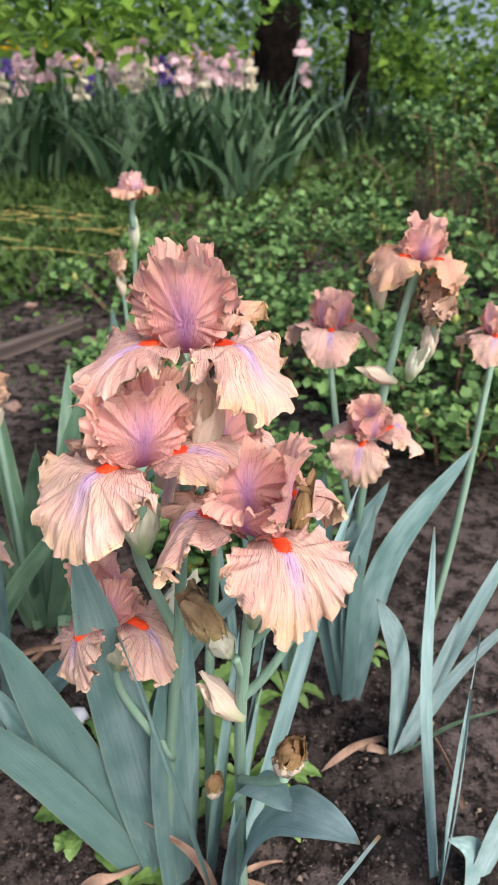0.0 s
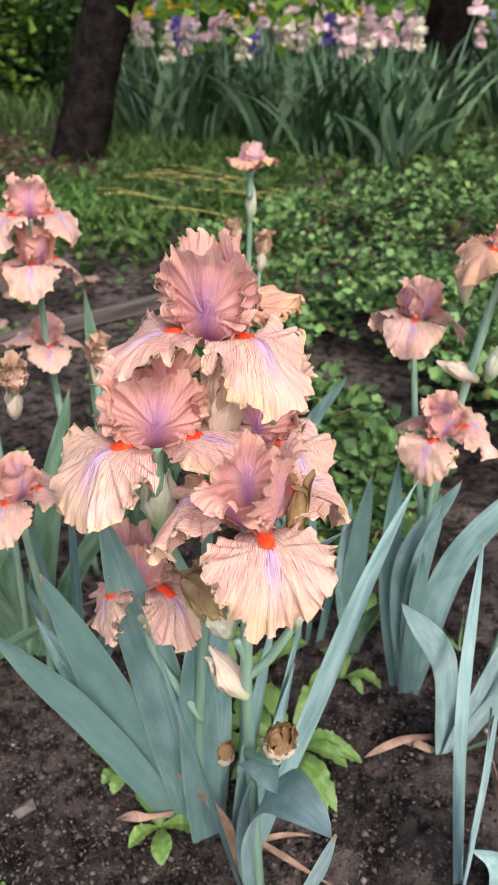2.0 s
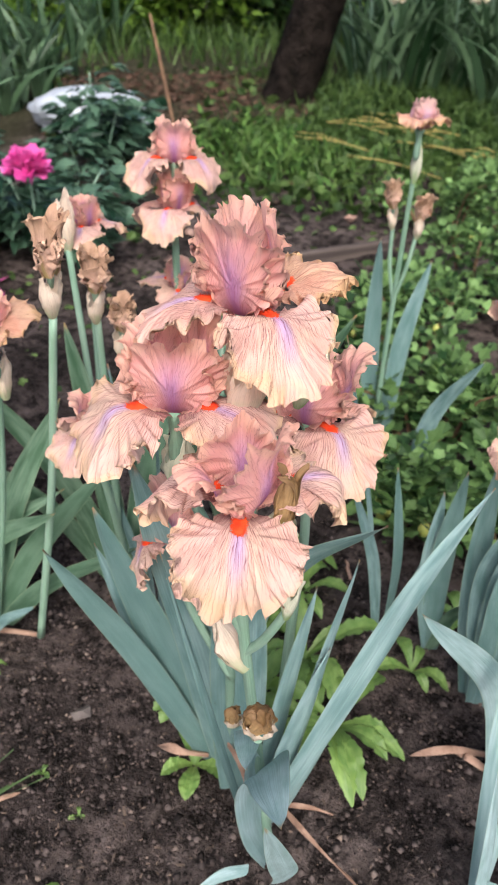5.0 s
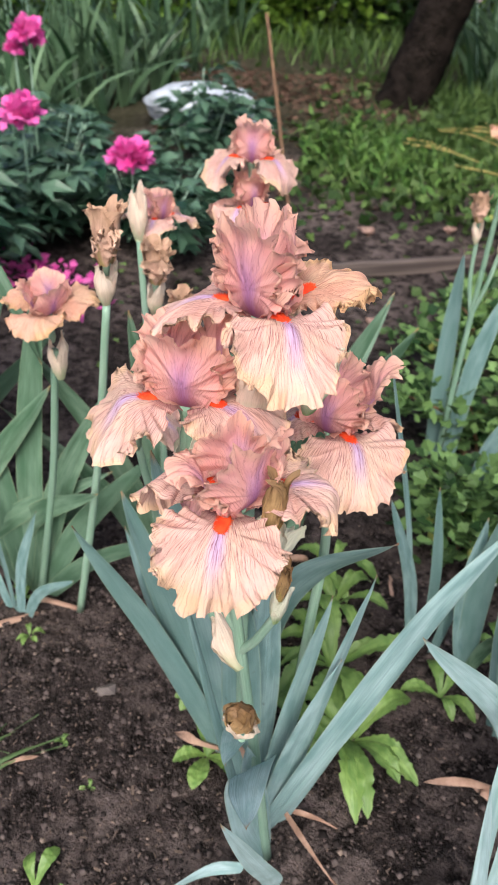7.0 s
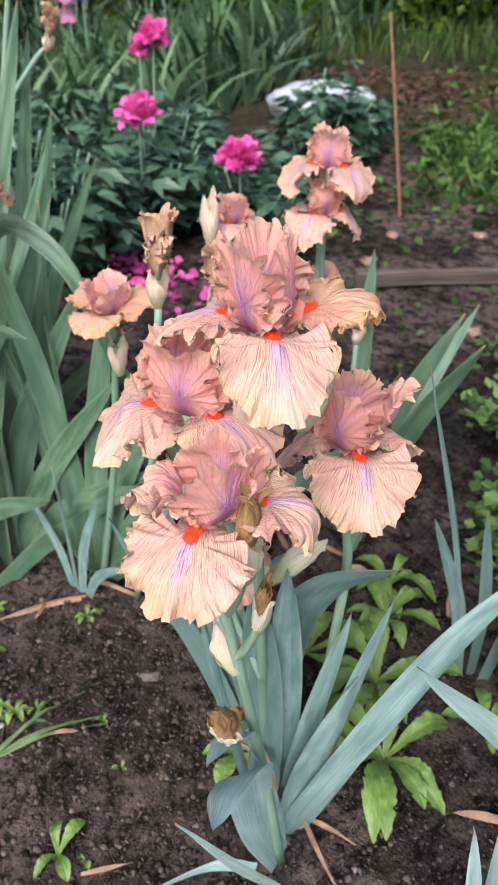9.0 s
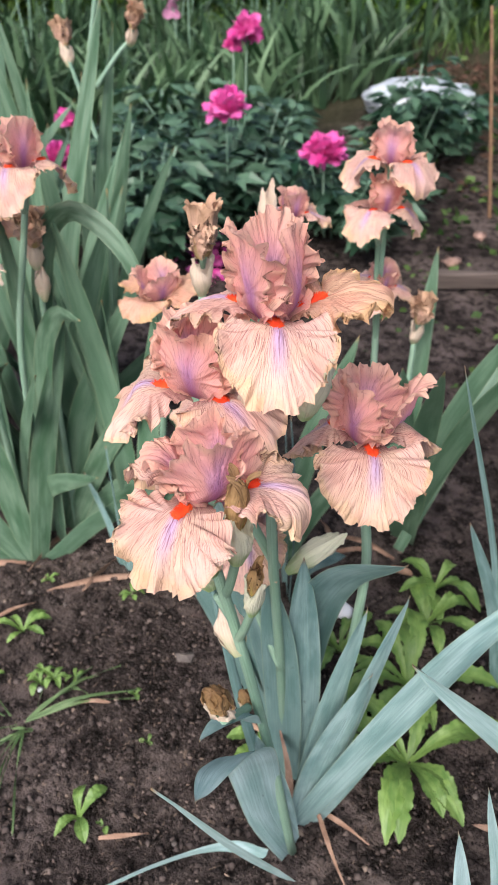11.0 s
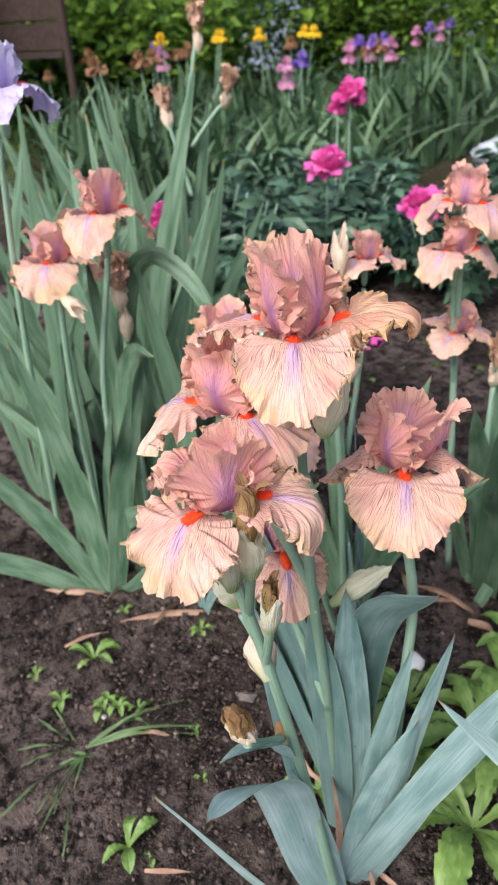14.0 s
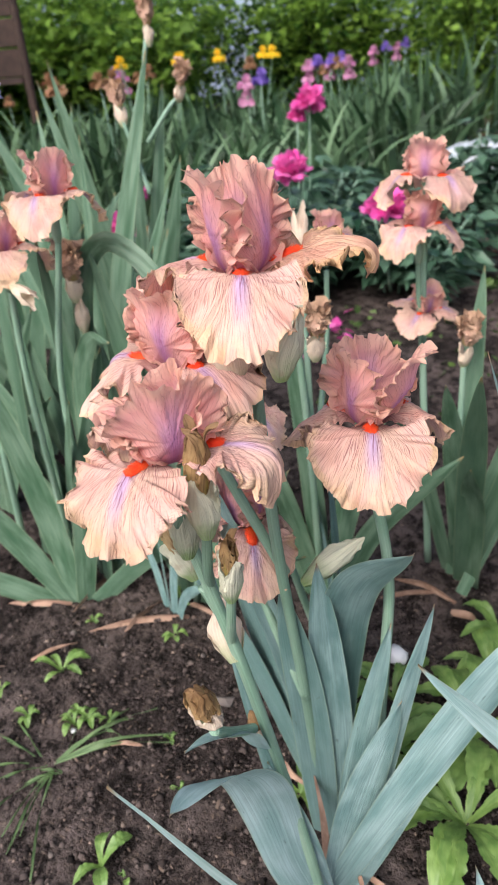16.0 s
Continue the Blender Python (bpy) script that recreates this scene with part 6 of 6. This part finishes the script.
for k, az, r in ((3, 154.6, 6.4), (3, 155.2, 6.5), (3, 154.9, 6.7), (3, 149.2, 6.7), (3, 148.2, 6.6), (3, 148.6, 6.9), (5, 142.5, 7.2), (5, 143.4, 7.4), (5, 141.6, 7.3), (4, 159, 4.4), (4, 156, 4.6), (3, 112.5, 6.4), (5, 139, 9.0), (5, 138, 9.4), (4, 158, 5.0), (4, 160, 5.3), (4, 156.5, 5.6), (5, 146, 5.0)):
    plant_clump(k, az, r, rgf.uniform(0, 360), 1.0)
for c in CLUMPS:
    for o in (*c.children_recursive, c):
        bpy.data.objects.remove(o)


# ---- trees and shrubs ----
def tree(x, y, r, lean, h, seed, label, crown_at=1.9, crown_n=1800, crown_r=1.6, low=None, foliage=None):
    rg = random.Random(seed)
    base = on_ground(x, y)
    t = thing("tree", base, label, "tree", "garden trees")
    top = Vector((lean[0] * h, lean[1] * h, h))
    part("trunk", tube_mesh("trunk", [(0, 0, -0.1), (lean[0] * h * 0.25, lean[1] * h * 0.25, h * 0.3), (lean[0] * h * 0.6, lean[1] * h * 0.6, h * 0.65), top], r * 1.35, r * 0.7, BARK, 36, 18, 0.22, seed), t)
    leaves = []
    for i in range(12):
        a = rg.uniform(0, 6.28)
        s = Vector((lean[0], lean[1], 1)) * h * rg.uniform(0.6, 1.0)
        e = s + Vector((math.cos(a) * crown_r * rg.uniform(0.6, 1), math.sin(a) * crown_r * rg.uniform(0.6, 1), rg.uniform(0.0, 1.1)))
        mid = s.lerp(e, 0.5) + Vector((0, 0, 0.25))
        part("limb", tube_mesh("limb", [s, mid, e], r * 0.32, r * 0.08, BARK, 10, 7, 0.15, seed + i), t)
        line = bezier([s, mid, e], 20)
        for _ in range(crown_n // 12):
            p = line[rg.randint(4, 20)] + Vector((rg.gauss(0, 0.25), rg.gauss(0, 0.25), rg.gauss(-0.05, 0.22)))
            leaves.append((np.array(p), np.array((rg.gauss(0, 1), rg.gauss(0, 1), rg.uniform(-0.8, 0.3))), rg.uniform(0.06, 0.12)))
    if low:
        for lx, ly, lz, n, sp in low:
            for _ in range(n):
                p = Vector((lx + rg.gauss(0, sp), ly + rg.gauss(0, sp * 0.6), lz + rg.gauss(0, 0.10))) - base
                leaves.append((np.array(p), np.array((rg.gauss(0, 1), rg.gauss(0, 1), rg.uniform(-1, 0.1))), rg.uniform(0.07, 0.13)))
            end = Vector((lx, ly, lz)) - base
            part("limb", tube_mesh("limb", [top * 0.75, top.lerp(end, 0.5) + Vector((0, 0, 0.2)), end], r * 0.25, r * 0.06, BARK, 12, 7, 0.15, seed), t)
    part("crown", cloud_mesh("crown", leaves, LEAF_OVATE, foliage or TREE_LEAF, seed), t, kind="stuff")


tree(-1.93, 4.28, 0.115, (0.42, 0.10), 2.6, 3, "leaning fruit tree with dark rough bark", crown_n=1100, low=((-1.0, 4.2, 1.18, 160, 0.35), (-0.45, 4.4, 1.2, 120, 0.3), (-1.3, 5.2, 1.3, 260, 0.4), (-0.8, 4.0, 1.12, 90, 0.22)))
tree(0.20, 6.4, 0.16, (0.03, 0.05), 2.4, 4, "fruit tree with a dark trunk in the bed", crown_n=1100, foliage=DARK_LEAF, low=((-0.5, 5.8, 1.42, 260, 0.4), (0.9, 6.0, 1.4, 220, 0.3), (0.6, 5.6, 1.46, 220, 0.3)))
tree(0.95, 7.2, 0.09, (0.02, 0.0), 2.4, 5, "slender fruit tree behind the path", crown_n=900, low=((1.5, 6.8, 1.35, 260, 0.4),))


def shrub(x, y, rx, h, n, seed, material, label, leaf_size=(0.06, 0.125), shape=LEAF_OVATE):
    rg = random.Random(seed)
    t = thing("shrub", on_ground(x, y), label, "shrub", "shrubs along the garden edge")
    leaves = []
    n = int(n * 1.8)
    for i in range(14):
        a, q = rg.uniform(0, 6.28), rx * math.sqrt(rg.random())
        tip = Vector((q * math.cos(a), q * math.sin(a), h * rg.uniform(0.6, 1.05)))
        foot = Vector((tip.x * 0.3, tip.y * 0.3, -0.03))
        part("stem", tube_mesh("stem", [foot, foot.lerp(tip, 0.5) + Vector((0, 0, 0.1)), tip], 0.012, 0.004, BARK, 10, 6), t)
        for _ in range(n // 14):
            f = rg.random() ** 0.75
            p = foot.lerp(tip, f) + Vector((rg.gauss(0, 0.2), rg.gauss(0, 0.2), rg.gauss(0, 0.12)))
            leaves.append((np.array((p.x, p.y, max(p.z, 0.02))), np.array((rg.gauss(0, 1), rg.gauss(0, 1), rg.uniform(-0.7, 0.5))), rg.uniform(*leaf_size)))
    part("foliage", cloud_mesh("foliage", leaves, shape, material, seed), t, kind="stuff")


for i, (az, r, rx, h, n, dark) in enumerate((
        (70, 9.5, 1.0, 1.2, 1500, 0), (77, 9.5, 1.2, 1.3, 2200, 0), (84, 10.5, 1.2, 1.4, 2200, 0), (91, 11, 1.2, 1.7, 2000, 0), (98, 11, 1.1, 1.5, 1800, 0), (105, 10.5, 1.1, 1.6, 1800, 0),
        (112, 9.5, 1.1, 1.6, 2200, 0), (117, 8.0, 1.0, 1.5, 2400, 1), (122, 7.4, 0.9, 1.3, 2400, 0), (126, 8.6, 1.0, 1.7, 2200, 1), (131, 8.0, 0.9, 1.3, 2000, 0), (137, 10, 1.1, 1.7, 2000, 0), (143, 10.6, 1.2, 1.7, 2000, 0), (149, 11, 1.1, 1.6, 2000, 1), (155, 10.5, 1.1, 1.7, 2000, 0),
        (161, 9.6, 1.1, 1.7, 2200, 0), (167, 8.4, 1.0, 1.7, 2400, 0), (173, 7.5, 1.0, 1.6, 2400, 0), (179, 7.0, 1.0, 1.6, 2000, 0), (158, 8.2, 0.6, 1.3, 1200, 0), (157, 9.4, 0.9, 1.6, 2000, 0), (66, 6.5, 0.7, 0.9, 1200, 0), (72, 6.0, 0.6, 0.85, 1200, 0))):
    shrub(r * math.cos(radians(az)), r * math.sin(radians(az)), rx, h, n, 100 + i, DARK_LEAF if dark else TREE_LEAF, "dense dark green garden shrub" if dark else "fresh green leafy garden shrub", (0.08, 0.17) if az > 136 else (0.06, 0.125))


# ---- rusty gate post with a board, and the pale house beyond ----
def box(name, size, at, material, parent, turn=0.0, bevel=0.004, label=""):
    bm = bmesh.new()
    bmesh.ops.create_cube(bm, size=1)
    bmesh.ops.scale(bm, vec=size, verts=bm.verts)
    bmesh.ops.bevel(bm, geom=list(bm.edges), offset=bevel, segments=1, affect="EDGES")
    me = bpy.data.meshes.new(name)
    bm.to_mesh(me)
    me.materials.append(material)
    return part(name, me, parent, label, Matrix.Translation(at) @ pose(0, 0, 0, 0, 0, turn))


def build_panel():
    t = thing("fence_panel", on_ground(-6.3, 1.82), "brown rusty steel post with a dark board panel", "fence")
    t.rotation_euler = (0, 0, radians(-27))
    part("post", tube_mesh("post", [(0, 0, -0.1), (-0.02, -0.01, 0.6), (-0.04, -0.03, 1.7)], 0.036, 0.036, RUST, 8, 10), t)
    for k in range(4):
        box("board", (0.03, 1.5, 0.20), (-0.06, -0.80, 0.85 + 0.215 * k), RUST, t, 0, 0.006, "dark brown weathered board")
    box("rail", (0.05, 1.5, 0.05), (-0.02, -0.80, 0.72), RUST, t, 0)


build_panel()


def house(cx, cy, turn, width, height, label):
    t = thing("house", (cx, cy, 0.2), label, "house")
    t.rotation_euler = (0, 0, radians(turn))
    box("wall", (width, 0.25, height), (0, 0, height / 2), SIDING, t)
    for i in range(int(width / 0.5)):
        box("batten", (0.05, 0.03, height - 0.1), (-width / 2 + 0.25 + i * 0.5, -0.142, height / 2), SIDING, t)
    box("roof", (width + 0.6, 3.0, 0.12), (0, 1.2, height + 0.06), ROOFM, t)
    return t


house(-11.5, 7.0, 58, 14, 2.9, "pale blue-grey house wall beyond the garden")
house(4.5, 14.0, -15, 10, 3.0, "pale blue-grey house wall beyond the garden")
